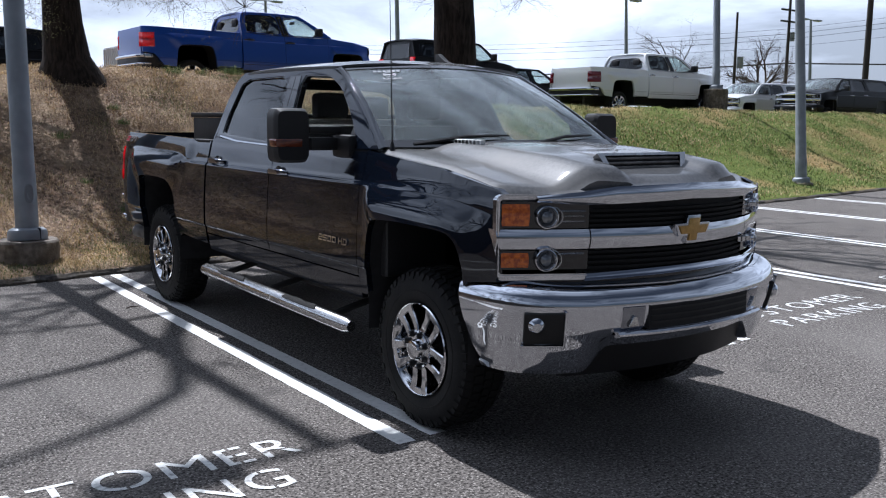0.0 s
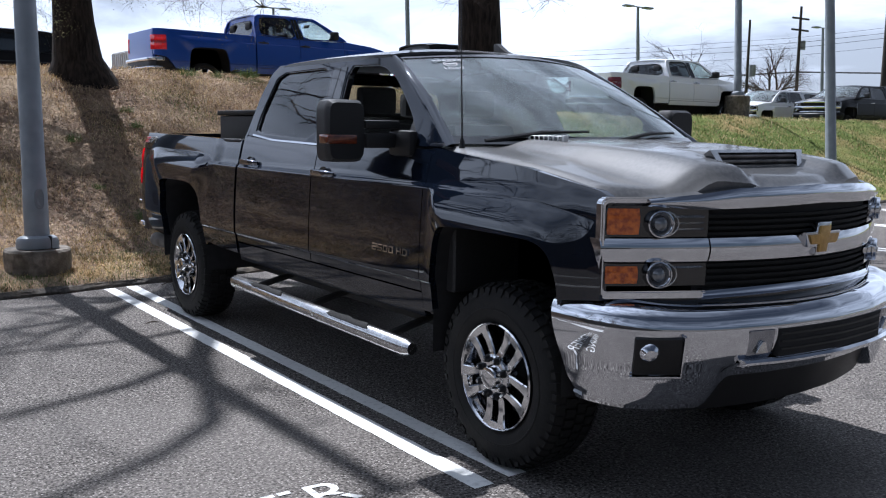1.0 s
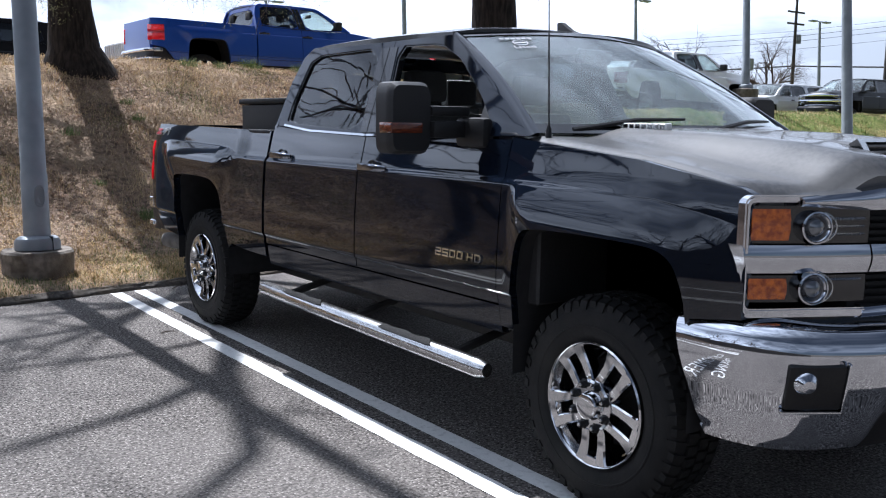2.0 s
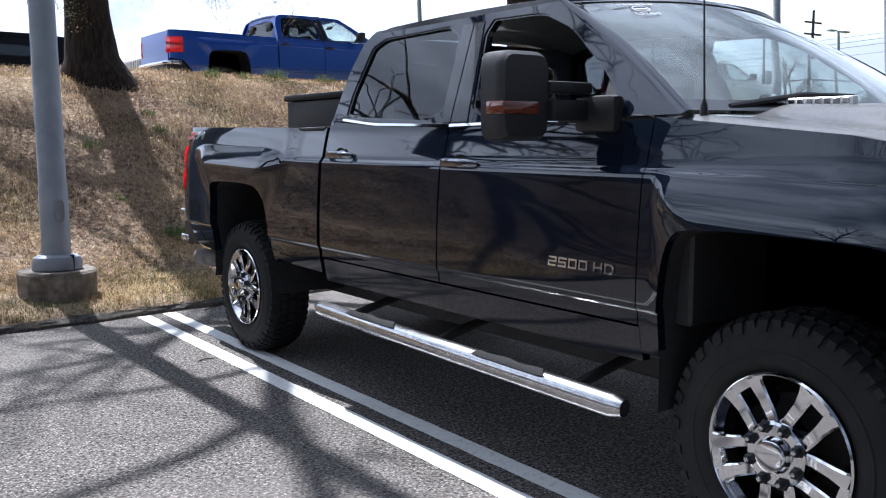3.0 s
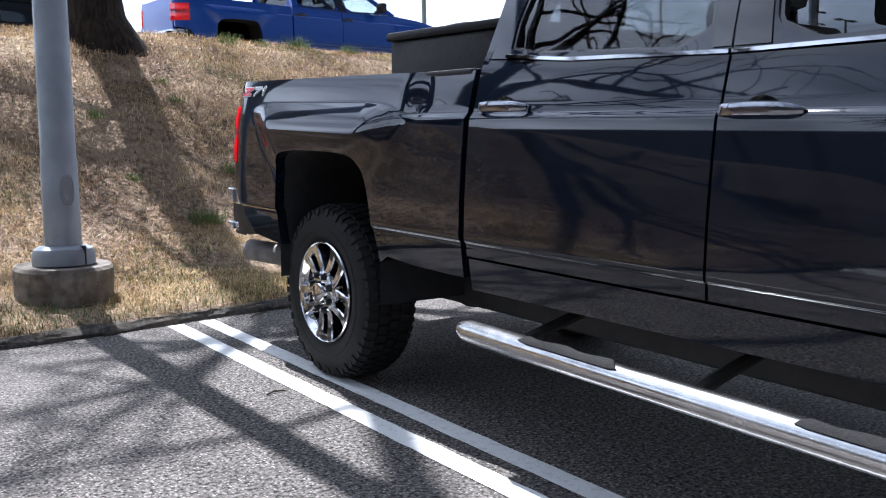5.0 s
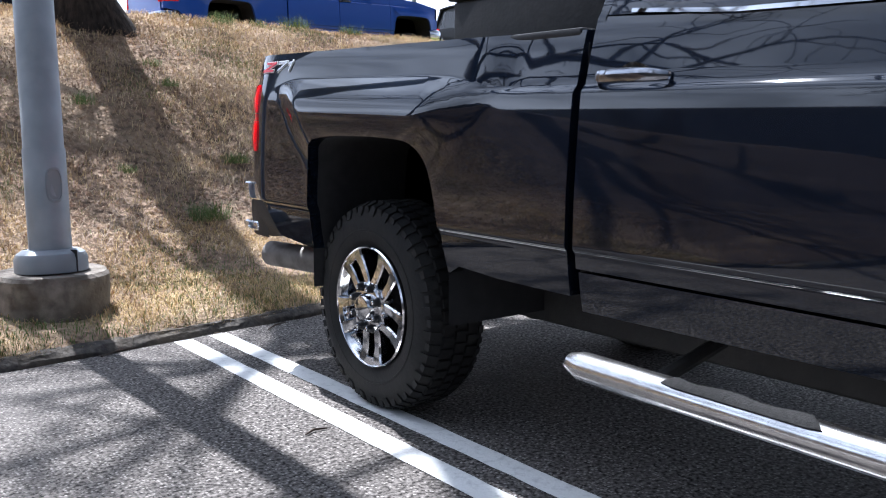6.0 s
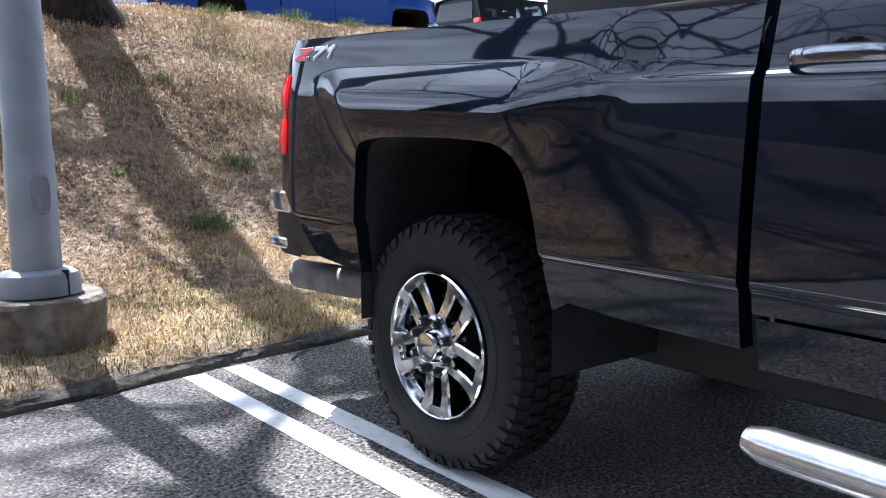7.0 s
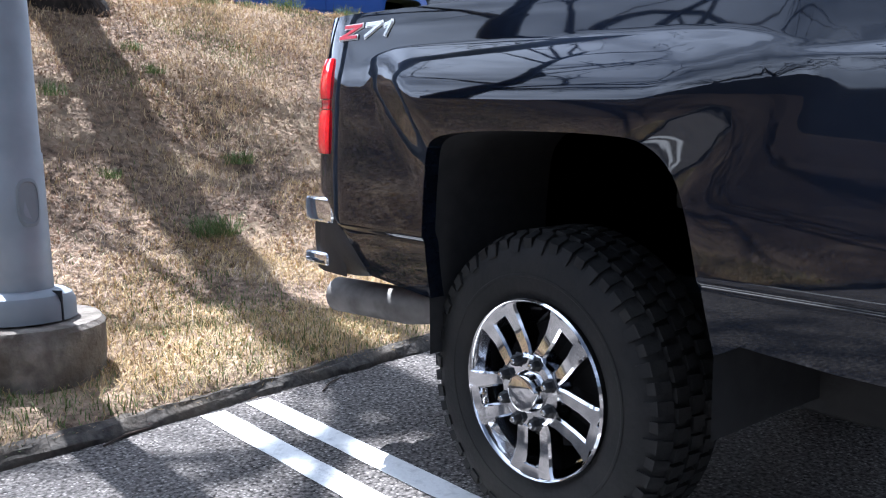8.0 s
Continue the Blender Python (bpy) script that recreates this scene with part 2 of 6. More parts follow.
BLUE = paint("blue_metallic_paint", (0.002, 0.042, 0.27), (0.004, 0.060, 0.36), metal=0.3, coat=0.4)
WHITE = paint("white_paint", (0.72, 0.73, 0.75), (0.76, 0.77, 0.79), metal=0.0)
CHARCOAL = paint("charcoal_paint", (0.005, 0.0055, 0.0065), (0.008, 0.0085, 0.010), metal=0.0, spec=0.1, coat=0.15)
TINTED = glass("privacy_glass", (0.10, 0.11, 0.12))
CLEAR = glass("clear_glass", (0.80, 0.86, 0.84))
HAZED = hazed_glass("hazed_windshield_glass", (0.70, 0.80, 0.78), 0.022)
LENS = glass("lamp_lens", (0.95, 0.95, 0.95))
AMBER = material("amber_lens", (0.72, 0.17, 0.014), (0.34, 0.060, 0.008), scale=48, rough=0.2, metal=0.4, coat=1.0, bump=0.9, bump_scale=55)
RED = material("red_lens", (0.85, 0.02, 0.03), (0.70, 0.012, 0.02), scale=40, rough=0.08, coat=1.0)
red_bsdf = RED.node_tree.nodes["Principled BSDF"]
red_bsdf.inputs["Subsurface Weight"].default_value = 1.0
red_bsdf.inputs["Subsurface Radius"].default_value = (1.0, 0.08, 0.08)
red_bsdf.inputs["Subsurface Scale"].default_value = 0.12
DARKRED = material("dark_red_lens", (0.16, 0.006, 0.012), (0.10, 0.004, 0.008), scale=40, rough=0.1, coat=1.0)
GOLD = material("gold_emblem", (0.50, 0.31, 0.10), (0.38, 0.23, 0.07), scale=40, rough=0.35, metal=0.6, bump=0.2, bump_scale=120)
CLOTH = material("dark_seat_cloth", (0.020, 0.020, 0.022), (0.034, 0.033, 0.034), scale=120, rough=0.9, bump=0.3, bump_scale=160)
DASH = material("dashboard_vinyl", (0.018, 0.018, 0.019), (0.026, 0.026, 0.027), scale=80, rough=0.6, bump=0.15, bump_scale=150)
WOODPOLE = material("utility_pole_wood", (0.045, 0.038, 0.034), (0.028, 0.024, 0.022), scale=8, rough=0.9, stretch=(1, 1, 0.1))
CABLE = material("cable_black", (0.02, 0.02, 0.022), rough=0.7, c2=(0.03, 0.03, 0.03), scale=4)
WALLPANEL = material("ribbed_wall_panel", (0.55, 0.56, 0.57), (0.47, 0.48, 0.49), scale=3, rough=0.6)
STICKER = material("sticker_white", (0.75, 0.75, 0.74), rough=0.5, c2=(0.68, 0.68, 0.67), scale=30)
BADGERED = material("badge_red", (0.42, 0.015, 0.03), rough=0.35, c2=(0.36, 0.012, 0.025), scale=40)
LABELRED = material("sill_red", (0.5, 0.03, 0.04), rough=0.4, c2=(0.45, 0.025, 0.03), scale=30)
PROJECTOR = material("projector_glass", (0.22, 0.23, 0.25), (0.12, 0.13, 0.14), scale=25, rough=0.03, metal=0.6, coat=1.0)
PIPE = material("dull_exhaust_steel", (0.24, 0.225, 0.21), (0.14, 0.13, 0.12), scale=14, rough=0.55, metal=0.6, rough_var=0.2)


# ---------------------------------------------------------------- mesh helpers
def link(name, mesh, mat, parent=None, label="", m=None, smooth=True):
    if mat:
        mesh.materials.append(mat)
    ob = new(name, mesh)
    if parent:
        ob.parent = parent
    if m is not None:
        ob.matrix_basis = m
    if smooth:
        mesh.shade_smooth()
        mesh.set_sharp_from_angle(angle=radians(32))
    if label:
        ob["label"] = label
    return ob


def part(name, bm, mat, parent=None, label="", m=None, smooth=True, tidy=True):
    if tidy:
        bmesh.ops.remove_doubles(bm, verts=bm.verts, dist=0.0004)
        bmesh.ops.recalc_face_normals(bm, faces=bm.faces)
    me = bpy.data.meshes.new(name)
    bm.to_mesh(me)
    bm.free()
    return link(name, me, mat, parent, label, m, smooth)


def thing(name, at=(0, 0, 0), rz=0.0, label="", category="", group="", kind=""):
    e = new(name)
    e.empty_display_size = 0.2
    e.matrix_basis = pose(*at, 0, 0, rz)
    return tagged(e, label, category, group, kind)


def box(bm, lo, hi, bevel=0.0, seg=2):
    c = [(a + b) / 2 for a, b in zip(lo, hi)]
    s = [b - a for a, b in zip(lo, hi)]
    r = bmesh.ops.create_cube(bm, size=1, matrix=Matrix.LocRotScale(c, None, s))
    if bevel:
        es = {e for v in r["verts"] for e in v.link_edges}
        bmesh.ops.bevel(bm, geom=list(es), offset=bevel, segments=seg, affect="EDGES", profile=0.6)
    return bm


def shape(pts, depth, bevel=0.0, axis="x", seg=2):
    """A prism: polygon pts in the plane across axis, from 0 to depth along it."""
    bm = bmesh.new()
    def place(a, b, d):
        return {"x": (d, a, b), "y": (a, d, b), "z": (a, b, d)}[axis]
    vs = [bm.verts.new(place(a, b, 0)) for a, b in pts]
    f = bm.faces.new(vs)
    r = bmesh.ops.extrude_face_region(bm, geom=[f])
    mv = Vector(place(0, 0, depth))
    bmesh.ops.translate(bm, verts=[v for v in r["geom"] if isinstance(v, bmesh.types.BMVert)], vec=mv)
    if bevel:
        bmesh.ops.bevel(bm, geom=list(bm.edges), offset=bevel, segments=seg, affect="EDGES", profile=0.6)
    return bm


def lathe(profile, seg=48, axis="x", cap=True):
    """Turn (along, radius) points round the axis."""
    bm = bmesh.new()
    rings = []
    for a, r in profile:
        ring = []
        for i in range(seg):
            t = 2 * math.pi * i / seg
            p = (r * math.cos(t), r * math.sin(t))
            ring.append(bm.verts.new({"x": (a, *p), "y": (p[0], a, p[1]), "z": (*p, a)}[axis]))
        rings.append(ring)
    for q, w in zip(rings, rings[1:]):
        for i in range(seg):
            j = (i + 1) % seg
            bm.faces.new((q[i], q[j], w[j], w[i]))
    for ring in (rings[0], rings[-1]) if cap else ():
        if (ring[0].co - ring[seg // 2].co).length > 0.003:
            bm.faces.new(ring)
    return bm


def tube(points, radii, seg=8, bm=None, cap=True):
    """A tapered tube along points."""
    bm = bm or bmesh.new()
    pts = [Vector(p) for p in points]
    rings, side = [], None
    for i, p in enumerate(pts):
        d = (pts[min(i + 1, len(pts) - 1)] - pts[max(i - 1, 0)]).normalized()
        if side is None:
            side = d.orthogonal().normalized()
        side = (side - d * side.dot(d)).normalized()
        up = d.cross(side)
        r = radii[i] if isinstance(radii, (list, tuple)) else radii
        rings.append([bm.verts.new(p + r * (math.cos(2 * math.pi * k / seg) * side + math.sin(2 * math.pi * k / seg) * up)) for k in range(seg)])
    for q, w in zip(rings, rings[1:]):
        for k in range(seg):
            j = (k + 1) % seg
            bm.faces.new((q[k], q[j], w[j], w[k]))
    if cap:
        bm.faces.new(rings[0][::-1])
        bm.faces.new(rings[-1])
    return bm


def sheet(nu, nv, fn, thick=None, flange=None):
    """A grid of quads: fn(u, v) with u, v in 0..1. thick: vector by which a second skin lies behind."""
    bm = bmesh.new()
    g = [[bm.verts.new(fn(i / nu, j / nv)) for j in range(nv + 1)] for i in range(nu + 1)]
    for i in range(nu):
        for j in range(nv):
            bm.faces.new((g[i][j], g[i + 1][j], g[i + 1][j + 1], g[i][j + 1]))
    if thick is not None:
        r = bmesh.ops.extrude_face_region(bm, geom=list(bm.faces))
        bmesh.ops.translate(bm, verts=[v for v in r["geom"] if isinstance(v, bmesh.types.BMVert)], vec=Vector(thick))
    return bm


def interp(x, table):
    return float(np.interp(x, [a for a, _ in table], [b for _, b in table]))


def step(a, b, x):
    t = min(1.0, max(0.0, (x - a) / (b - a)))
    return t * t * (3 - 2 * t)


def loop_resample(pts, n, rounds=0):
    """n points evenly along a closed outline, softened by corner cutting."""
    p = [np.array(q, float) for q in pts]
    for _ in range(rounds):
        p = [w for a, b in zip(p, p[1:] + p[:1]) for w in (a * 0.87 + b * 0.13, a * 0.13 + b * 0.87)]
    p = np.array(p + [p[0]])
    s = np.concatenate([[0], np.cumsum(np.linalg.norm(np.diff(p, axis=0), axis=1))])
    t = np.linspace(0, s[-1], n, endpoint=False)
    return np.stack([np.interp(t, s, p[:, 0]), np.interp(t, s, p[:, 1])], 1)


def rounded(a0, a1, b0, b1, r, n=8):
    """The outline of a rectangle with round corners."""
    out = []
    for ca, cb, q in ((a1 - r, b1 - r, 0), (a0 + r, b1 - r, 1), (a0 + r, b0 + r, 2), (a1 - r, b0 + r, 3)):
        out += [(ca + r * math.cos(math.pi / 2 * (q + k / n)), cb + r * math.sin(math.pi / 2 * (q + k / n))) for k in range(n + 1)]
    return np.array(out)


def ring(outer, inner, place, depth):
    """A frame between two outlines of the same length; place(a, b) gives the outer skin, depth the way inwards."""
    bm = bmesh.new()
    n = len(outer)
    o = [bm.verts.new(place(*p)) for p in outer]
    i = [bm.verts.new(place(*p)) for p in inner]
    for k in range(n):
        j = (k + 1) % n
        bm.faces.new((o[k], o[j], i[j], i[k]))
    r = bmesh.ops.extrude_face_region(bm, geom=list(bm.faces))
    bmesh.ops.translate(bm, verts=[v for v in r["geom"] if isinstance(v, bmesh.types.BMVert)], vec=Vector(depth))
    return bm


def words(name, text, size, mat, parent, m, depth=0.002, label="", xscale=1.0, shear=0.0, fat=0.0):
    c = bpy.data.curves.new(name, "FONT")
    c.body, c.size, c.extrude, c.align_x, c.align_y = text, size, depth, "CENTER", "CENTER"
    c.shear, c.offset = shear, fat
    tmp = bpy.data.objects.new("tmp", c)
    scene.collection.objects.link(tmp)
    bpy.context.view_layer.update()
    me = bpy.data.meshes.new_from_object(tmp)
    bpy.data.objects.remove(tmp)
    me.transform(Matrix.Diagonal((xscale, 1, 1, 1)))
    me.name = name
    return link(name, me, mat, parent, label, m, smooth=False)
PADRUBBER = material("tread_pad_rubber", (0.010, 0.010, 0.010), (0.018, 0.018, 0.018), scale=90, rough=0.85, bump=0.3, bump_scale=220, spec=0.2)
BOXBLACK = material("black_painted_metal", (0.004, 0.004, 0.0045), (0.007, 0.007, 0.0075), scale=20, rough=0.5, bump=0.05, bump_scale=80, spec=0.15)
DIMAMBER = material("dark_amber_lens", (0.16, 0.035, 0.010), (0.07, 0.014, 0.006), scale=30, rough=0.15, coat=0.8, stretch=(1, 1, 6))
GOLDSTRAW = ramp_material("golden_dry_grass", [(0.17, 0.115, 0.070), (0.32, 0.225, 0.110), (0.47, 0.335, 0.155), (0.60, 0.45, 0.225), (0.68, 0.57, 0.36)])


STROKES = {"2": ((0, 1), (1, 1), (1, 0.5), (0, 0.5), (0, 0), (1, 0)), "5": ((1, 1), (0, 1), (0, 0.5), (1, 0.5), (1, 0), (0, 0)), "0": ((0, 0), (0, 1), (1, 1), (1, 0), (0, 0)),
           "H": ((0, 1), (0, 0), (0, 0.5), (1, 0.5), (1, 1), (1, 0)), "D": ((0, 0), (0, 1), (0.8, 1), (1, 0.75), (1, 0.25), (0.8, 0), (0, 0)),
           "Z": ((0, 1), (1, 1), (0, 0), (1, 0)), "7": ((0, 1), (1, 1), (0.3, 0)), "1": ((0.25, 0.8), (0.6, 1), (0.6, 0))}


def stroke_letter(name, ch, width, height, thick, depth, mat, parent, m, shear=0.0, label=""):
    """A squared raised letter: a flat bar along each of its strokes."""
    bm = bmesh.new()
    pts = [Vector(((u - 0.5) * width + shear * (v - 0.5) * height, (v - 0.5) * height, 0)) for u, v in STROKES[ch]]
    for i, (p, q) in enumerate(zip(pts, pts[1:])):
        d = (q - p).normalized()
        n = Vector((-d.y, d.x, 0)) * thick / 2
        e = d * thick / 2
        lo = [bm.verts.new(c) for c in (p - e - n, q + e - n, q + e + n, p - e + n)]
        hi = [bm.verts.new(v.co * 1.0 + Vector((0, 0, depth + 0.0006 * i))) for v in lo]
        bm.faces.new(hi)
        for k in range(4):
            bm.faces.new((lo[k], lo[(k + 1) % 4], hi[(k + 1) % 4], hi[k]))
    return part(name, bm, mat, parent, label, m, smooth=False, tidy=False)


# ---------------------------------------------------------------- vehicles
SECTION = [(0.50, 0.945), (0.60, 0.974), (0.66, 0.987), (0.735, 0.998), (0.79, 1.004), (0.95, 1.003), (1.10, 0.995), (1.25, 0.984), (1.42, 0.946), (1.46, 0.931), (1.93, 0.734)]
SEC_Z = np.linspace(0.25, 2.15, 951)
SEC_W = np.interp(SEC_Z, [a for a, _ in SECTION], [b for _, b in SECTION])
SEC_W += np.where(SEC_Z > 1.93, (1.93 - SEC_Z) * 0.42, 0) + np.where(SEC_Z < 0.5, (SEC_Z - 0.5) * 0.45, 0)
SEC_W = np.convolve(np.pad(SEC_W, 60, mode="edge"), np.hanning(61) / np.hanning(61).sum(), "same")[60:-60]
CREASE = np.interp(SEC_Z, [0.788, 0.800, 1.250, 1.268], [0.011, 0.0, 0.0, 0.014])      # the sill's step and the shoulder line
SEC_W -= np.convolve(np.pad(CREASE, 8, mode="edge"), np.hanning(7) / np.hanning(7).sum(), "same")[8:-8]
GAP = 0.005


FRONT_TOP = [(-0.7, 1.17), (-0.3, 1.235), (0.46, 1.262)]


def flare_top(y, truck=True):
    if truck and y > 2.0:
        return float(np.interp(y, [3.10, 3.16, 3.22, 3.28, 3.36, 3.48, 4.38, 4.46, 4.54, 4.62], [1.262, 1.270, 1.284, 1.300, 1.312, 1.320, 1.336, 1.334, 1.324, 1.306]))
    return interp(y, FRONT_TOP)


SHOULDER_D = np.linspace(-0.05, 0.25, 601)
SHOULDER_F = 1 - (1 - np.clip(SHOULDER_D / 0.17, 0.0, 1.0)) ** 1.9
SHOULDER_F = np.convolve(np.pad(SHOULDER_F, 20, mode="edge"), np.hanning(23) / np.hanning(23).sum(), "same")[20:-20]


def shoulder(top, z):
    """How far a flare has come out, from its upper edge downwards: a small step, then a sloping shoulder."""
    return float(np.interp(top - z, SHOULDER_D, SHOULDER_F))


def half_width(y, z, truck=True):
    """Half the body's width at a place along it and a height: the flank's section, the flares over the wheels, the rounded ends."""
    w = float(np.interp(z, SEC_Z, SEC_W))
    if truck and y > 2.0:
        a = min(3.38, 3.10 + 0.9 * max(0.0, 1.27 - z))         # the flare's ends slope inwards from its upper edge to the arch
        b = max(4.36, 4.66 - 0.9 * max(0.0, 1.32 - z))
        w += 0.050 * step(a - 0.04, a + 0.34, y) * (1 - step(b - 0.24, b, y)) * shoulder(flare_top(y), z) * (0.05 + 0.95 * step(0.82, 1.22, z))
        w += float(np.interp(z, [1.246, 1.272], [0.0, 0.014])) * step(3.0, 3.24, y)
    f = (1 - step(0.38 - 0.2 * step(1.2, 1.0, z), 0.47, y)) * shoulder(interp(y, FRONT_TOP), z) * step(0.55, 0.80, z) * step(-0.68, -0.38, y)
    w += 0.044 * f
    w -= 0.050 * step(-0.15, -0.72, y)
    w -= 0.16 * max(0.0, (y - 4.69) / 0.36) ** 2.2
    return w


def smooth_line(pts, rounds=3):
    p = [np.array(q, float) for q in pts]
    for _ in range(rounds):
        p = [p[0]] + [w for a, b in zip(p, p[1:]) for w in (a * 0.75 + b * 0.25, a * 0.25 + b * 0.75)] + [p[-1]]
    return [(float(a), float(b)) for a, b in p]


FRONT_ARCH = smooth_line([(-0.480, 0.84), (-0.465, 0.95), (-0.40, 1.075), (-0.20, 1.090), (0.22, 1.090), (0.375, 1.065), (0.412, 0.90), (0.425, 0.645)])
REAR_ARCH = smooth_line([(3.365, 0.645), (3.405, 0.88), (3.475, 1.085), (3.66, 1.105), (4.08, 1.105), (4.265, 1.075), (4.30, 0.90), (4.310, 0.62)])


def columns(y0, y1, n, curve=(), creases=()):
    ys = list(np.linspace(y0, y1, n)) + [y for y, _ in curve]
    for a, b in creases:
        ys += list(np.linspace(a, b, 9))
    out = []
    for y in sorted(y for y in ys if y0 <= y <= y1):
        if not out or y - out[-1] > 0.0015:
            out.append(y)
    return out


def flank_rows(y, truck):
    """Heights of the grid's rows: fixed low down, then following the flare's upper edge."""
    top = flare_top(y, truck) if (y > 2.77 or y < 0.5) else 1.262
    rows = [0.60 + 0.019 * k for k in range(9)] + [0.774, 0.784, 0.790, 0.795, 0.800, 0.806, 0.816] + [0.84 + 0.026 * k for k in range(9)]
    a, b = rows[-1], top - 0.15
    rows += [a + (b - a) * f for f in (0.34, 0.68)]
    rows += [top - q for q in (0.15, 0.135, 0.127, 0.122, 0.117, 0.112, 0.107, 0.099, 0.085, 0.066, 0.047, 0.030, 0.020, 0.015, 0.011, 0.007, 0.003, -0.001, -0.005, -0.010)]
    return rows + [top + 0.010 + (1.47 - top) * f for f in (0.14, 0.3, 0.45, 0.6, 0.75, 0.9, 1.0)]


def flank(name, side, ys, zlo, zhi, nz, mat, parent, truck=True, rows=None, back=0.035):
    """An outer body panel between two curves, folded inwards at its edges."""
    bm = bmesh.new()
    grid = []
    for y in ys:
        a, b = zlo(y), zhi(y)
        zs = [min(b, max(a, v)) for v in [a] + flank_rows(y, truck) + [b]]
        grid.append([bm.verts.new((side * half_width(y, z, truck), y, z)) for z in zs])
    for p, q in zip(grid, grid[1:]):
        for j in range(len(p) - 1):
            bm.faces.new((p[j], q[j], q[j + 1], p[j + 1]))
    bmesh.ops.remove_doubles(bm, verts=bm.verts, dist=0.0004)
    bmesh.ops.dissolve_degenerate(bm, edges=bm.edges, dist=0.0003)
    r = bmesh.ops.extrude_face_region(bm, geom=list(bm.faces))
    bmesh.ops.translate(bm, verts=[v for v in r["geom"] if isinstance(v, bmesh.types.BMVert)], vec=(-side * back, 0, 0))
    return part(name, bm, mat, parent)


def grille_y(x):
    return -0.95 + 0.345 * x * x


PLAN_S = np.linspace(-1.2, 1.2, 481)
PLAN_X = np.interp(np.abs(PLAN_S), [0, 0.25, 0.5, 0.70, 0.80, 0.88, 0.94, 1.0, 1.2], [0, 0.30, 0.60, 0.84, 0.93, 0.985, 1.005, 1.01, 1.01]) * np.sign(PLAN_S)
PLAN_Y = np.interp(np.abs(PLAN_S), [0, 0.25, 0.5, 0.70, 0.80, 0.88, 0.94, 1.0, 1.2], [-1.085, -1.060, -0.985, -0.875, -0.80, -0.70, -0.60, -0.47, -0.03])
SOFT = np.hanning(49) / np.hanning(49).sum()
PLAN_X = np.convolve(np.pad(PLAN_X, 24, mode="edge"), SOFT, "valid")
PLAN_Y = np.convolve(np.pad(PLAN_Y, 24, mode="edge"), SOFT, "valid")


def bumper_plan(s):
    """Plan of the front bumper: s from -1 to 1."""
    return float(np.interp(s, PLAN_S, PLAN_X)), float(np.interp(s, PLAN_S, PLAN_Y))


def curved_bar(bm, x0, x1, z0, z1, proud, back=0.03, n=24, nz=4):
    """A bar along the grille's curve, rounded across; z0 and z1 may be functions of x."""
    f0 = z0 if callable(z0) else (lambda x: z0)
    f1 = z1 if callable(z1) else (lambda x: z1)
    rows = []
    for i in range(n + 1):
        x = x0 + (x1 - x0) * i / n
        a, b, y = f0(x), f1(x), grille_y(x)
        row = [bm.verts.new((x, y + back, a))]
        for j in range(nz + 1):
            v = j / nz
            row.append(bm.verts.new((x, y - proud * (0.55 + 0.45 * math.sin(math.pi * v)), a + (b - a) * v)))
        row.append(bm.verts.new((x, y + back, b)))
        rows.append(row)
    for p, q in zip(rows, rows[1:]):
        for j in range(len(p)):
            k = (j + 1) % len(p)
            bm.faces.new((p[j], q[j], q[k], p[k]))
    bm.faces.new(rows[0])
    bm.faces.new(rows[-1][::-1])
    return bm


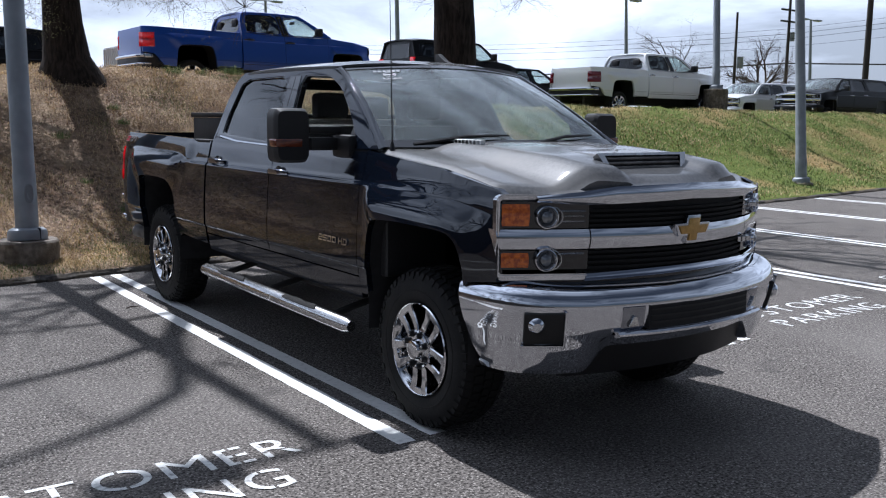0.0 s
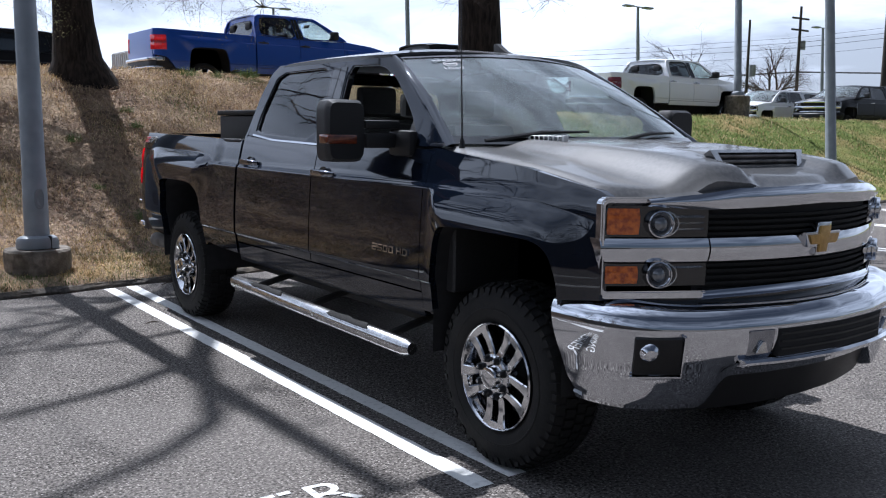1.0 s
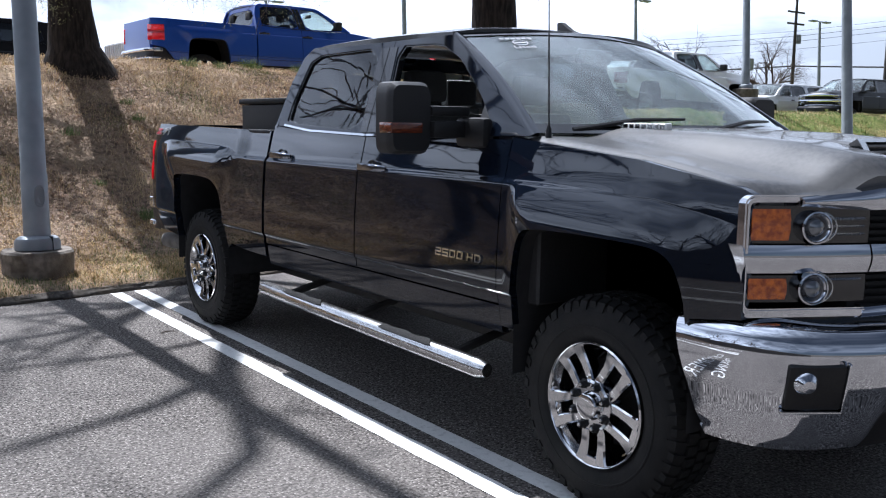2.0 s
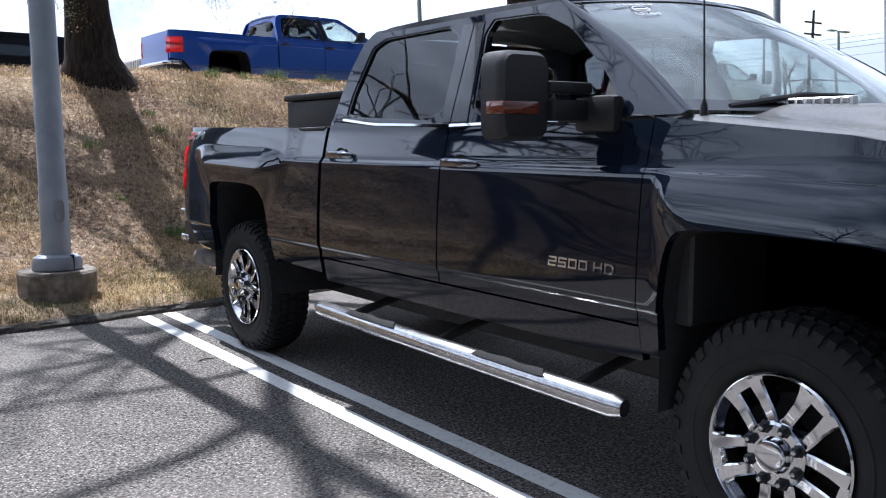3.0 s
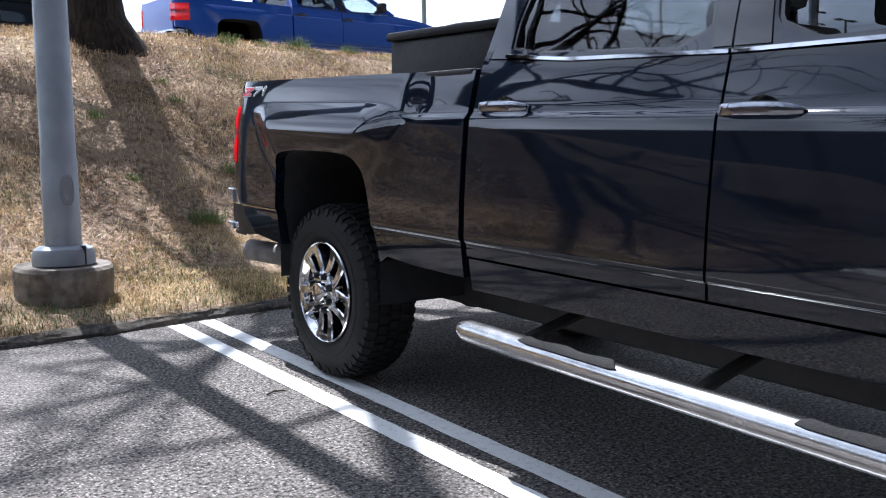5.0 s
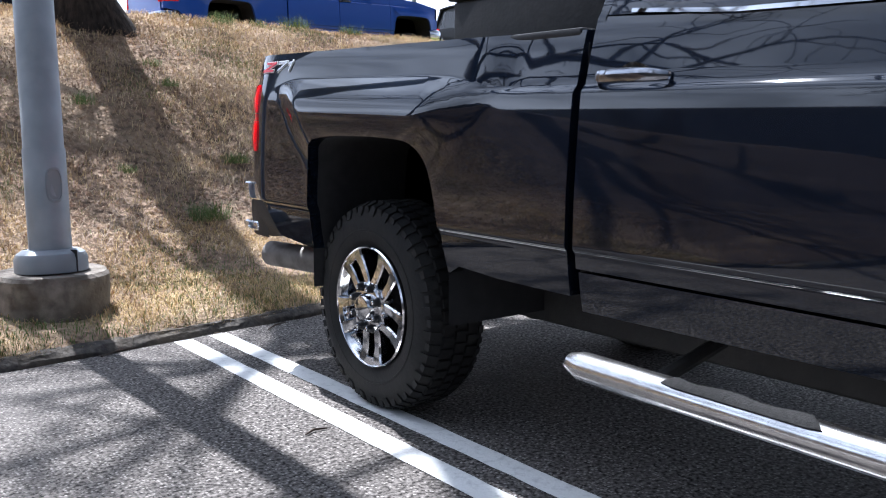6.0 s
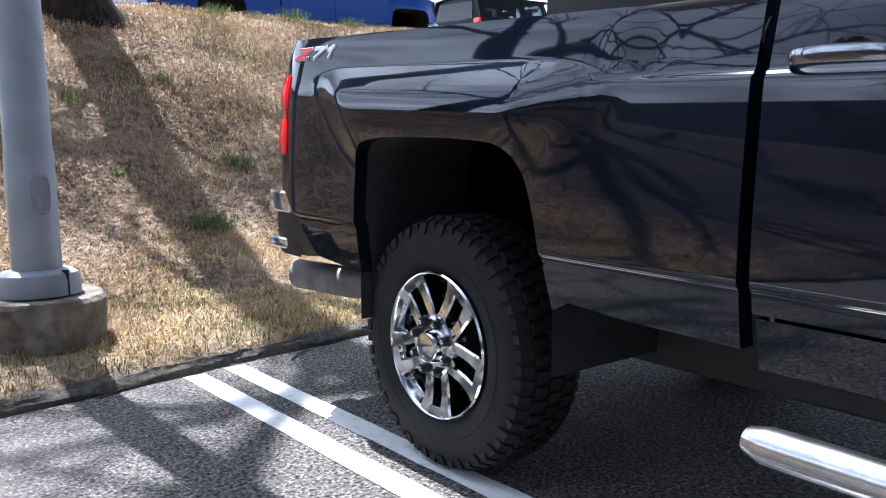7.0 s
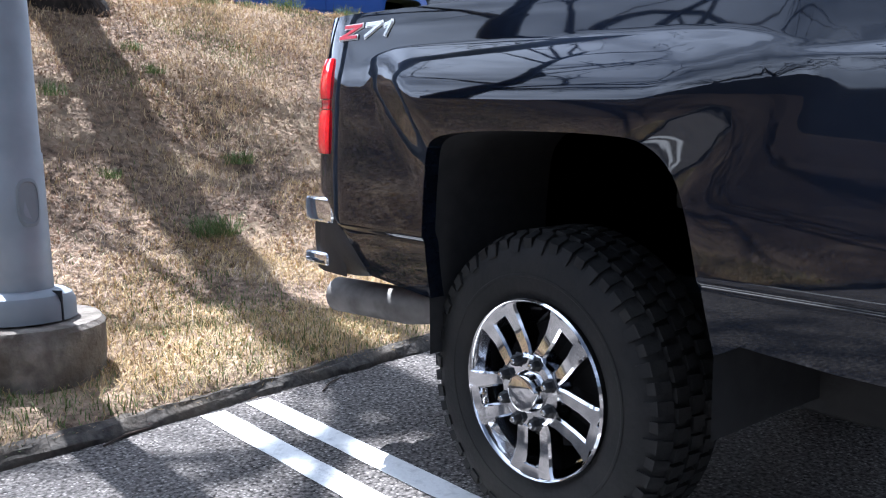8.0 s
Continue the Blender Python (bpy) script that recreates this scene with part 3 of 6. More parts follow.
def make_wheel(parent, x, y, z, side, radius=0.422, fancy=True, rim=0.262):
    """Tyre, split-spoke rim, hub cap and nuts; the face looks out to the side."""
    name = "wheel"
    hub = new(name)
    hub.parent = parent
    hub.matrix_basis = pose(x, y, z, 0, 0, 0 if side < 0 else 180)
    hub["label"] = "black tyre on a bright split-spoke alloy rim"
    R = radius
    # profile runs from the outer face (x = 0) inwards (+x)
    ty = lathe([(0.030, rim - 0.006), (0.012, rim + 0.010), (0.003, rim + 0.030), (0.0005, rim + 0.058), (-0.0015, rim + 0.060), (-0.0015, rim + 0.066), (0.001, rim + 0.068), (0.001, R - 0.080), (0.008, R - 0.05), (0.022, R - 0.022), (0.040, R - 0.010),
                (0.10, R - 0.008), (0.21, R - 0.008), (0.255, R - 0.012), (0.272, R - 0.03), (0.283, R - 0.07), (0.280, rim + 0.045), (0.262, rim)], 64 if fancy else 40, cap=False)
    tyre = part("tyre", ty, TYRE, hub)
    if fancy:
        bm = bmesh.new()
        n = 54
        for i in range(n):
            t = 2 * math.pi * i / n
            for k, (a, b, sh) in enumerate(((0.012, 0.052, 0.0), (0.062, 0.112, 0.5), (0.122, 0.168, 0.15), (0.178, 0.222, 0.6), (0.232, 0.268, 0.1))):
                tt = t + sh * 2 * math.pi / n
                wd = (0.62 if k in (0, 4) and i % 2 else 0.74) * math.pi / n
                q = []
                for rr in (R - 0.03, R + (0.0 if k in (0, 4) else 0.004)):
                    for aa, dt in ((a, -wd), (b, -wd * 0.8), (b, wd * 0.8), (a, wd)):
                        rad = rr - (0.016 if (k == 0 and aa == a) or (k == 4 and aa == b) else 0)
                        q.append(bm.verts.new((aa, rad * math.cos(tt + dt), rad * math.sin(tt + dt))))
                for f in ((4, 5, 6, 7), (0, 1, 5, 4), (1, 2, 6, 5), (2, 3, 7, 6), (3, 0, 4, 7)):
                    bm.faces.new([q[w] for w in f])
            # side biters on the shoulder
            if i % 2 == 0:
                q = []
                for xx, r0, r1 in ((0.001, R - 0.052, R - 0.018),):
                    for rr in (r0, r1):
                        for dt in (-0.35 * math.pi / n * 2, 0.35 * math.pi / n * 2):
                            for dx in (xx + (0.012 if rr == r1 else 0.0), xx + 0.03):
                                q.append(bm.verts.new((dx, rr * math.cos(t + dt), rr * math.sin(t + dt))))
                for f in ((0, 2, 6, 4), (0, 1, 3, 2), (4, 6, 7, 5), (0, 4, 5, 1), (2, 3, 7, 6)):
                    bm.faces.new([q[w] for w in f])
        part("tread", bm, TYRE, tyre, tidy=False, smooth=False)
    rb = lathe([(0.028, rim - 0.004), (0.004, rim + 0.002), (-0.002, rim - 0.003), (0.001, rim - 0.007), (0.008, rim - 0.011), (0.022, rim - 0.016), (0.040, rim - 0.026), (0.042, rim - 0.012)], 64 if fancy else 40, cap=False)
    rimo = part("rim", rb, ALLOY, hub)
    # barrel takes darker chrome than the rim, standing for the shade inside
    part("barrel", lathe([(0.030, rim - 0.014), (0.06, rim - 0.024), (0.13, rim - 0.050), (0.20, rim - 0.045), (0.215, rim - 0.02)], 40, cap=False), DARKCHROME, rimo, "inside of the rim, darkened in colour for shade")
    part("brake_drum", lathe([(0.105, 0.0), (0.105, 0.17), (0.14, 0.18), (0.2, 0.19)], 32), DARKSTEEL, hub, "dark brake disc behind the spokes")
    for pair in range(5):
        # two parallel legs that meet in a bridge at the rim
        a = -math.pi / 2 + 2 * math.pi * pair / 5
        c, s = math.cos(a), math.sin(a)
        bm = bmesh.new()

        def bar(rows, ch=0.006):
            pts = []
            for rr, off, wd, xf, xb in rows:
                pts.append([bm.verts.new((xx, rr * c - (off + w) * s, rr * s + (off + w) * c)) for w, xx in ((-wd, xb), (-wd, xf + ch), (-wd + ch, xf), (wd - ch, xf), (wd, xf + ch), (wd, xb))])
            for p, q in zip(pts, pts[1:]):
                for j in range(6):
                    k = (j + 1) % 6
                    bm.faces.new((p[j], q[j], q[k], p[k]))
            bm.faces.new(pts[0])
            bm.faces.new(pts[-1])
        q = rim / 0.247
        for leg in (-1, 1):
            bar([(0.062 * q, leg * 0.037 * q, 0.020 * q, -0.004, 0.05), (0.105 * q, leg * 0.041 * q, 0.0195 * q, 0.010, 0.06), (0.165 * q, leg * 0.0445 * q, 0.021 * q, 0.011, 0.065), (0.208 * q, leg * 0.049 * q, 0.026 * q, 0.005, 0.06), (0.231 * q, leg * 0.053 * q, 0.033 * q, 0.002, 0.05)])
        bar([(0.200 * q, 0.0, 0.022 * q, 0.022, 0.05), (0.210 * q, 0.0, 0.030 * q, 0.0045, 0.05), (0.240 * q, 0.0, 0.040 * q, 0.001, 0.05)], 0.003)
        part("spoke", bm, ALLOY, rimo, tidy=False)
    part("hub_flange", lathe([(-0.006, 0.0), (-0.008, 0.092), (-0.002, 0.100), (0.05, 0.112), (0.06, 0.0)], 32), ALLOY, hub)
    part("hub_cap", lathe([(-0.036, 0.003), (-0.036, 0.040), (-0.033, 0.048), (-0.026, 0.053), (-0.004, 0.058), (0.03, 0.064)], 32), ALLOY, hub, "brushed hub cap")
    for i in range(8):
        t = 2 * math.pi * (i + 0.5) / 8
        bm = lathe([(-0.032, 0.003), (-0.032, 0.010), (-0.026, 0.0155), (-0.010, 0.0165), (-0.006, 0.023)], 6)
        bmesh.ops.translate(bm, verts=bm.verts, vec=(0, 0.086 * math.cos(t), 0.086 * math.sin(t)))
        nut = part("lug_nut", bm, BLACKPLASTIC if fancy else ALLOY, hub)
        if fancy:
            bm = lathe([(-0.036, 0.002), (-0.035, 0.006), (-0.030, 0.009)], 12)
            bmesh.ops.translate(bm, verts=bm.verts, vec=(0, 0.086 * math.cos(t), 0.086 * math.sin(t)))
            part("nut_tip", bm, STEEL, nut, "bright stud end")
    return hub


def make_seat(parent, x, y, width, name="seat", heads=(0.0,)):
    bm = bmesh.new()
    box(bm, (x - width / 2, y, 0.86), (x + width / 2, y + 0.52, 1.04), 0.05)
    seat = part(name, bm, CLOTH, parent, "dark cloth seat")
    bm = bmesh.new()
    box(bm, (x - width / 2, y + 0.46, 0.98), (x + width / 2, y + 0.60, 1.56), 0.05)
    bmesh.ops.rotate(bm, verts=bm.verts, cent=(x, y + 0.5, 1.0), matrix=Matrix.Rotation(radians(-9), 3, "X"))
    part("backrest", bm, CLOTH, seat)
    for hx in heads:
        bm = bmesh.new()
        box(bm, (x + hx - 0.13, y + 0.60, 1.60), (x + hx + 0.13, y + 0.70, 1.78), 0.04)
        part("headrest", bm, CLOTH, seat)


def make_vehicle(name, body, m, label, category, group, hero=False, wagon=False, lamp=None, trim=None, chrome_bumper=True, wheel_r=0.40):
    """A four-door pickup, or with wagon=True an estate-bodied off-roader; it faces -y in its own frame."""
    lamp = lamp or RED
    trim = trim or CHROME
    car = thing(name, label=label, category=category, group=group)
    car.matrix_basis = m
    tr = not wagon
    top_paint = LITDUSTPAINT if hero else body
    end = 5.06 if tr else 4.75
    for s in (-1, 1):
        # front fender, doors, sill
        flank("fender", s, columns(-0.66, 0.505, 22, FRONT_ARCH, ((0.40, 0.47),)), lambda y: interp(y, [(-0.66, 0.88), (-0.481, 0.86)] + FRONT_ARCH + [(0.426, 0.645)]),
              lambda y: interp(y, [(-0.66, 1.275), (-0.62, 1.295), (-0.2, 1.37), (0.505, 1.435)]), 26, body, car, tr)
        door = flank("front_door", s, columns(0.505 + GAP, 1.665 - GAP, 14), lambda y: 0.742, lambda y: interp(y, [(0.5, 1.425), (1.66, 1.413)]), 26, body, car, tr)
        rear = flank("rear_door", s, columns(1.665 + GAP, 2.745, 14), lambda y: 0.742, lambda y: interp(y, [(1.66, 1.413), (2.3, 1.43), (2.735, 1.458)]), 26, body, car, tr)
        flank("rocker_panel", s, columns(0.50, 2.735, 12), lambda y: 0.615, lambda y: 0.733, 5, body, car, tr)
        # handles
        for y, z, d in ((1.535, 1.262, door), (2.575, 1.284, rear)):
            x = s * (half_width(y, z) + 0.0)
            def pull(u, v):
                k = 2 * u - 1
                a = 2 * math.pi * v
                sq = (abs(math.cos(a)) ** 4 + abs(math.sin(a)) ** 4) ** -0.25
                taper = 1 - 0.45 * abs(k) ** 5
                out = 0.034 * (1 - abs(k) ** 4) + 0.006
                return x + s * (out + 0.011 * sq * math.cos(a) * taper), y + 0.128 * k, z + 0.019 * sq * math.sin(a) * taper + 0.004 * (1 - k * k)
            bm = sheet(24, 16, pull)
            h = part("door_handle", bm, DARKCHROME if hero else trim, d, "dark bright-edged pull handle")
            bm = bmesh.new()
            n = 28
            rim = [bm.verts.new((0.0, 0.058 * math.cos(2 * math.pi * k / n), 0.040 * math.sin(2 * math.pi * k / n))) for k in range(n)]
            deep = [bm.verts.new((-s * 0.012, 0.040 * math.cos(2 * math.pi * k / n), 0.026 * math.sin(2 * math.pi * k / n))) for k in range(n)]
            for k in range(n):
                bm.faces.new((rim[k], rim[(k + 1) % n], deep[(k + 1) % n], deep[k]))
            bm.faces.new(deep)
            part("handle_cup", bm, GLOSSBLACK, h, m=pose(x + s * 0.004, y - 0.005, z - 0.001))
            bm = tube([(x + s * 0.004, y - 0.052, z - 0.030), (x + s * 0.006, y, z - 0.040), (x + s * 0.004, y + 0.045, z - 0.030)], [0.003, 0.007, 0.003], 8)
            part("cup_edge", bm, CHROME if hero else body, h, "bright lower edge")
        # window frames and panes
        gl = lambda a, b: (s * half_width(a if a < 4.6 else 4.6, b, False), a, b)
        fo = loop_resample([(0.405, 1.443), (1.66, 1.420), (1.70, 1.93), (1.20, 1.915), (1.02, 1.82), (0.72, 1.635)], 96, 0)
        fi = loop_resample([(0.645, 1.460), (1.530, 1.436), (1.650, 1.884), (1.27, 1.874), (1.07, 1.795), (0.80, 1.605)], 96, 1)
        ro = loop_resample([(1.665, 1.420), (2.742, 1.462), (2.738, 1.72), (2.69, 1.87), (2.61, 1.925), (1.705, 1.93)], 96, 0)
        ri = loop_resample([(1.735, 1.436), (2.612, 1.474), (2.628, 1.60), (2.580, 1.876), (1.825, 1.886)], 96, 1)
        rings = [(fo, fi, "front", CLEAR), (ro, ri, "rear", TINTED)]
        if wagon:
            rings.append((loop_resample([(2.742, 1.462), (4.72, 1.462), (4.66, 1.90), (2.745, 1.925)], 96), loop_resample([(2.86, 1.475), (4.45, 1.475), (4.36, 1.85), (2.86, 1.862)], 96, 2), "quarter", TINTED))
        for o, i, where, g in rings:
            i0 = min(range(96), key=lambda k: (i[k][0] - o[0][0]) ** 2 + (i[k][1] - o[0][1]) ** 2)
            i = np.roll(i, -i0, axis=0)
            fr = part("window_frame", ring(o, i, gl, (-s * 0.05, 0, -0.004)), body, car)
            ic = i.mean(0)
            seal = ring(i + (i - ic) * 0.002, i + (ic - i) * 0.035, lambda a, b: Vector(gl(a, b)) + Vector((-s * 0.006, 0, 0)), (-s * 0.02, 0, 0))
            part("window_seal", seal, GLOSSBLACK, fr)
            bm = bmesh.new()
            vs = [bm.verts.new(Vector(gl(a, b)) + Vector((-s * 0.018, 0, 0))) for a, b in i + (ic - i) * 0.02]
            f = bm.faces.new(vs)
            r = bmesh.ops.extrude_face_region(bm, geom=[f])
            bmesh.ops.translate(bm, verts=[v for v in r["geom"] if isinstance(v, bmesh.types.BMVert)], vec=(-s * 0.004, 0, 0))
            if not (hero and where == "front" and s < 0):
                pn = part("window_pane", bm, g, fr, "clear glass" if g is CLEAR else "dark tinted glass", smooth=False)
                pn.visible_shadow = False
            else:
                bm.free()
        # gloss black trim on the pillar between the doors
        for b0, b1, t0, t1 in ((1.545, 1.660, 1.658, 1.728), (1.668, 1.730, 1.735, 1.815)):
            bm = sheet(2, 8, lambda u, v: Vector(gl(b0 + (b1 - b0) * u + (t0 + (t1 - t0) * u - b0 - (b1 - b0) * u) * v, 1.438 + 0.440 * v)) + Vector((s * 0.004, 0, 0)), (-s * 0.008, 0, 0))
            part("pillar_trim", bm, GLOSSBLACK, car, "gloss black pillar trim")
        # bright strip below the windows
        for y0, y1 in ((0.66, 1.66), (1.67, 2.62)):
            bm = bmesh.new()
            n = 14
            rows = []
            for k in range(n + 1):
                y = y0 + (y1 - y0) * k / n
                z = interp(y, [(0.5, 1.440), (1.66, 1.424), (2.3, 1.438), (2.62, 1.466)])
                w = half_width(y, z, False)
                rows.append([bm.verts.new((s * (w - 0.004), y, z - 0.009)), bm.verts.new((s * (w + 0.010), y, z - 0.006)), bm.verts.new((s * (w + 0.008), y, z + 0.005)), bm.verts.new((s * (w - 0.012), y, z + 0.009))])
            for p, q in zip(rows, rows[1:]):
                for j in range(3):
                    bm.faces.new((p[j], q[j], q[j + 1], p[j + 1]))
            part("belt_strip", bm, CHROME if hero else GLOSSBLACK, car)
        # dark sail in front of the window, mirror
        mirror = part("door_mirror", mirror_shell(s, hero), BLACKPLASTIC, car, "black extending tow mirror" if hero else "door mirror")
        if hero:
            for nm, lo, hi, bv in (("arm", (0.925, 0.80, 1.520), (1.13, 0.875, 1.562), 0.012), ("arm", (0.94, 0.785, 1.425), (1.13, 0.885, 1.498), 0.014), ("mirror_base", (0.905, 0.66, 1.385), (0.965, 0.86, 1.515), 0.025)):
                bm = bmesh.new()
                box(bm, (min(s * lo[0], s * hi[0]), lo[1], lo[2]), (max(s * lo[0], s * hi[0]), hi[1], hi[2]), bv)
                part(nm, bm, BLACKPLASTIC, mirror)
            t = shape([(0.56, 1.435), (0.80, 1.435), (0.80, 1.62), (0.74, 1.60)], 0.02, 0.0)
            bmesh.ops.translate(t, verts=t.verts, vec=(s * 0.905, 0, 0))
            for v in t.verts:
                v.co.x -= s * (v.co.z - 1.43) * 0.42
            part("sail_panel", t, BLACKPLASTIC, mirror)
            bm = bmesh.new()
            box(bm, (min(-s * 0.05, s * 0.112), -0.018, -0.023), (max(-s * 0.05, s * 0.112), 0.075, 0.023), 0.008)
            part("indicator", bm, DIMAMBER, mirror, "amber side indicator", m=pose(s * 1.225, 0.822, 1.468, 0, 0, 0))
            bm = bmesh.new()
            box(bm, (-0.10, 0, -0.13), (0.10, 0.006, 0.13), 0.003, 1)
            part("mirror_glass", bm, CHROME, mirror, "mirror glass", m=pose(s * 1.225, 0.932, 1.51))
        else:
            bm = bmesh.new()
            box(bm, (min(s * 0.90, s * 1.06), 0.82, 1.45), (max(s * 0.90, s * 1.06), 0.88, 1.50), 0.015)
            part("arm", bm, BLACKPLASTIC, mirror)
        # wheel arch liners
        for curve in (FRONT_ARCH, REAR_ARCH):
            bm = bmesh.new()
            lo = [(curve[0][0], 0.45)] + curve + [(curve[-1][0], 0.45)]
            rows = [[bm.verts.new((s * x, y, z + 0.004)) for x in (0.972, 0.80, 0.50)] for y, z in lo]
            for p, q in zip(rows, rows[1:]):
                for j in range(2):
                    bm.faces.new((p[j], q[j], q[j + 1], p[j + 1]))
            bm.faces.new([r[2] for r in rows])
            part("wheel_arch_liner", bm, GASKET, car)
        # wheels
        for y in (0.0, 3.94):
            make_wheel(car, s * (0.935 if hero else 0.92), y, wheel_r + 0.003, s, wheel_r, hero, 0.245 if hero else 0.27)
        if tr:
            bed = flank("bed_side", s, columns(2.778, 5.03, 34, REAR_ARCH, ((2.95, 3.12), (3.12, 3.28), (3.28, 3.44), (3.44, 3.62), (4.28, 4.44), (4.44, 4.60), (4.60, 4.78), (4.78, 5.03))), lambda y: interp(y, [(2.785, 0.655), (3.1, 0.66), (3.3, 0.675), (3.36, 0.645)] + REAR_ARCH + [(4.312, 0.62), (4.60, 0.648), (4.80, 0.872), (5.06, 0.925)]),
                        lambda y: interp(y, [(2.785, 1.425), (3.4, 1.436), (5.06, 1.458)]), 34, body, car, True, back=0.05)
            bm = bmesh.new()
            box(bm, (min(s * 0.86, s * 0.935), 2.79, 1.438), (max(s * 0.86, s * 0.935), 4.78, 1.462), 0.008)
            part("bed_rail", bm, BLACKPLASTIC if hero else body, car, m=pose(0, 0, -0.012, -0.35, 0, 0))
            # tail lamp on the rounded corner
            for zz0, zz1, bow in ((1.02, 1.160, 0.005), (1.163, 1.192, -0.003), (1.195, 1.322, 0.005)):
                bm = bmesh.new()
                rows = []
                cut = (zz0, zz0 + 0.018, (zz0 + zz1) / 2, zz1 - 0.018, zz1)
                for k in range(9):
                    y = 4.800 + 0.225 * k / 8
                    rows.append([bm.verts.new((s * (half_width(y, z) + 0.008 + (0.0, 0.6, 1.0, 0.6, 0.0)[j] * bow), y + (0.0, 0.4, 0.6, 0.4, 0.0)[j] * bow, z)) for j, z in enumerate(cut)])
                rows.append([bm.verts.new((s * 0.74, 5.062 + (0.0, 0.4, 0.6, 0.4, 0.0)[j] * bow, z)) for j, z in enumerate(cut)])
                mt = lamp
                for p, q in zip(rows, rows[1:]):
                    for j in range(4):
                        bm.faces.new((p[j], q[j], q[j + 1], p[j + 1]))
                r = bmesh.ops.extrude_face_region(bm, geom=list(bm.faces))
                bmesh.ops.translate(bm, verts=[v for v in r["geom"] if isinstance(v, bmesh.types.BMVert)], vec=(-s * 0.055, -0.02, 0))
                part("tail_lamp", bm, mt, car, "red tail lamp")
        else:
            flank("rear_quarter", s, columns(2.745, 4.72, 30, REAR_ARCH), lambda y: interp(y, [(2.745, 0.62), (3.364, 0.62)] + REAR_ARCH + [(4.312, 0.62)]), lambda y: 1.458, 26, body, car, False, back=0.05)
            bm = bmesh.new()
            box(bm, (min(s * 0.72, s * 0.93), 4.66, 1.05), (max(s * 0.72, s * 0.93), 4.78, 1.45), 0.03)
            part("tail_lamp", bm, lamp, car, "red tail lamp")
        # stacked head lamps
        for z0, z1, zc in ((1.125, 1.245, 1.178), (0.935, 1.022, 0.982)):
            bm = bmesh.new()
            curved_bar(bm, s * 0.930, s * 0.565, z0, z1, 0.004, 0.05, 14, 2)
            hd = part("headlamp", bm, GLOSSBLACK, car, "stacked headlamp with an amber corner")
            bm = bmesh.new()
            curved_bar(bm, s * 0.930, s * 0.822, z0 + 0.010, z1 - 0.010, 0.012, 0.02, 6, 3)
            part("amber_reflector", bm, AMBER if hero else LENS, hd, "faceted amber corner lens" if hero else "clear corner lens")
            yaw = math.degrees(math.atan(0.69 * s * 0.755))
            at = pose(s * 0.755, grille_y(0.755) - 0.012, zc, 0, 0, yaw)
            part("lamp_bowl", lathe([(-0.012, 0.043), (-0.026, 0.047), (-0.024, 0.052), (0.02, 0.056)], 32, "y", False), CHROME, hd, "round bright lamp housing", m=at)
            part("lamp_arc", tube([(-s * 0.074 * math.cos(q), -0.010, 0.052 * math.sin(q)) for q in np.linspace(-1.15, 1.15, 13)], 0.0028, 6), STEEL, hd, "thin bright arc", m=at)
            part("projector", lathe([(0.004, 0.004), (-0.002, 0.030), (-0.020, 0.040), (-0.024, 0.044), (-0.014, 0.048), (0.02, 0.049)], 28, "y"), CHROME, hd, "bright projector ring", m=at)
            part("lens", lathe([(-0.032, 0.003), (-0.029, 0.014), (-0.020, 0.026), (-0.004, 0.031)], 24, "y"), PROJECTOR, hd, "glossy projector lens", m=at)
            bm = bmesh.new()
            curved_bar(bm, s * 0.70, s * 0.585, zc + 0.022, zc + 0.030, 0.010, 0.02, 6, 2)
            part("lamp_blade", bm, STEEL, hd)
            if zc > 1.1:
                for q in (-0.002, -0.026):
                    bm = bmesh.new()
                    curved_bar(bm, s * 0.69, s * 0.585, zc + q, zc + q + 0.007, 0.010, 0.02, 6, 2)
                    part("lamp_blade", bm, STEEL, hd)
        outer, inner = rounded(0.556, 0.954, 0.886, 1.279, 0.030), rounded(0.557, 0.940, 0.915, 1.256, 0.016)
        front = lambda a, b: (s * a, grille_y(a) - 0.020, b)
        sr = ring(outer, inner, front, (0, 0.035, 0))
        bmesh.ops.delete(sr, geom=[f for f in sr.faces if all(abs(v.co.x) < 0.59 for v in f.verts)], context="FACES")
        bmesh.ops.bevel(sr, geom=[e for e in sr.edges if e.calc_face_angle(0) > 0.9], offset=0.005, segments=2, affect="EDGES")
        part("lamp_surround", sr, trim, car, "bright frame round the stacked lamps")
    # roof, glass, hood
    r_end = 2.66 if tr else 4.70
    def roof(u, v):
        x = -0.728 + 1.456 * u
        q = (x / 0.728) ** 2
        y0 = 1.04 + 0.16 * q
        y = y0 + (r_end - y0) * v
        z = 1.925 + 0.055 * (1 - q ** 1.6) + 0.012 * math.sin(math.pi * v)
        z -= 0.03 * (1 - step(0.0, 0.16, v)) * (1 - q) + 0.035 * step(0.86, 1.0, v)
        return x, y, z
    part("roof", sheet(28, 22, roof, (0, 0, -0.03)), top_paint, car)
    def screen(u, v):
        k = 2 * u - 1
        xb, yb, zb = 0.885 * k, 0.24 + 0.17 * k * k, 1.452
        xt, yt, zt = 0.705 * k, 1.045 + 0.15 * k * k, 1.915 + 0.033 * (1 - k * k)
        bow = 0.035 * math.sin(math.pi * v)
        return xb + (xt - xb) * v, yb + (yt - yb) * v - bow * 0.6, zb + (zt - zb) * v + bow * 0.5
    ws = part("windshield", sheet(20, 12, screen, (0, 0.003, -0.005)), HAZED, car, "raked clear windshield")
    ws.visible_shadow = False
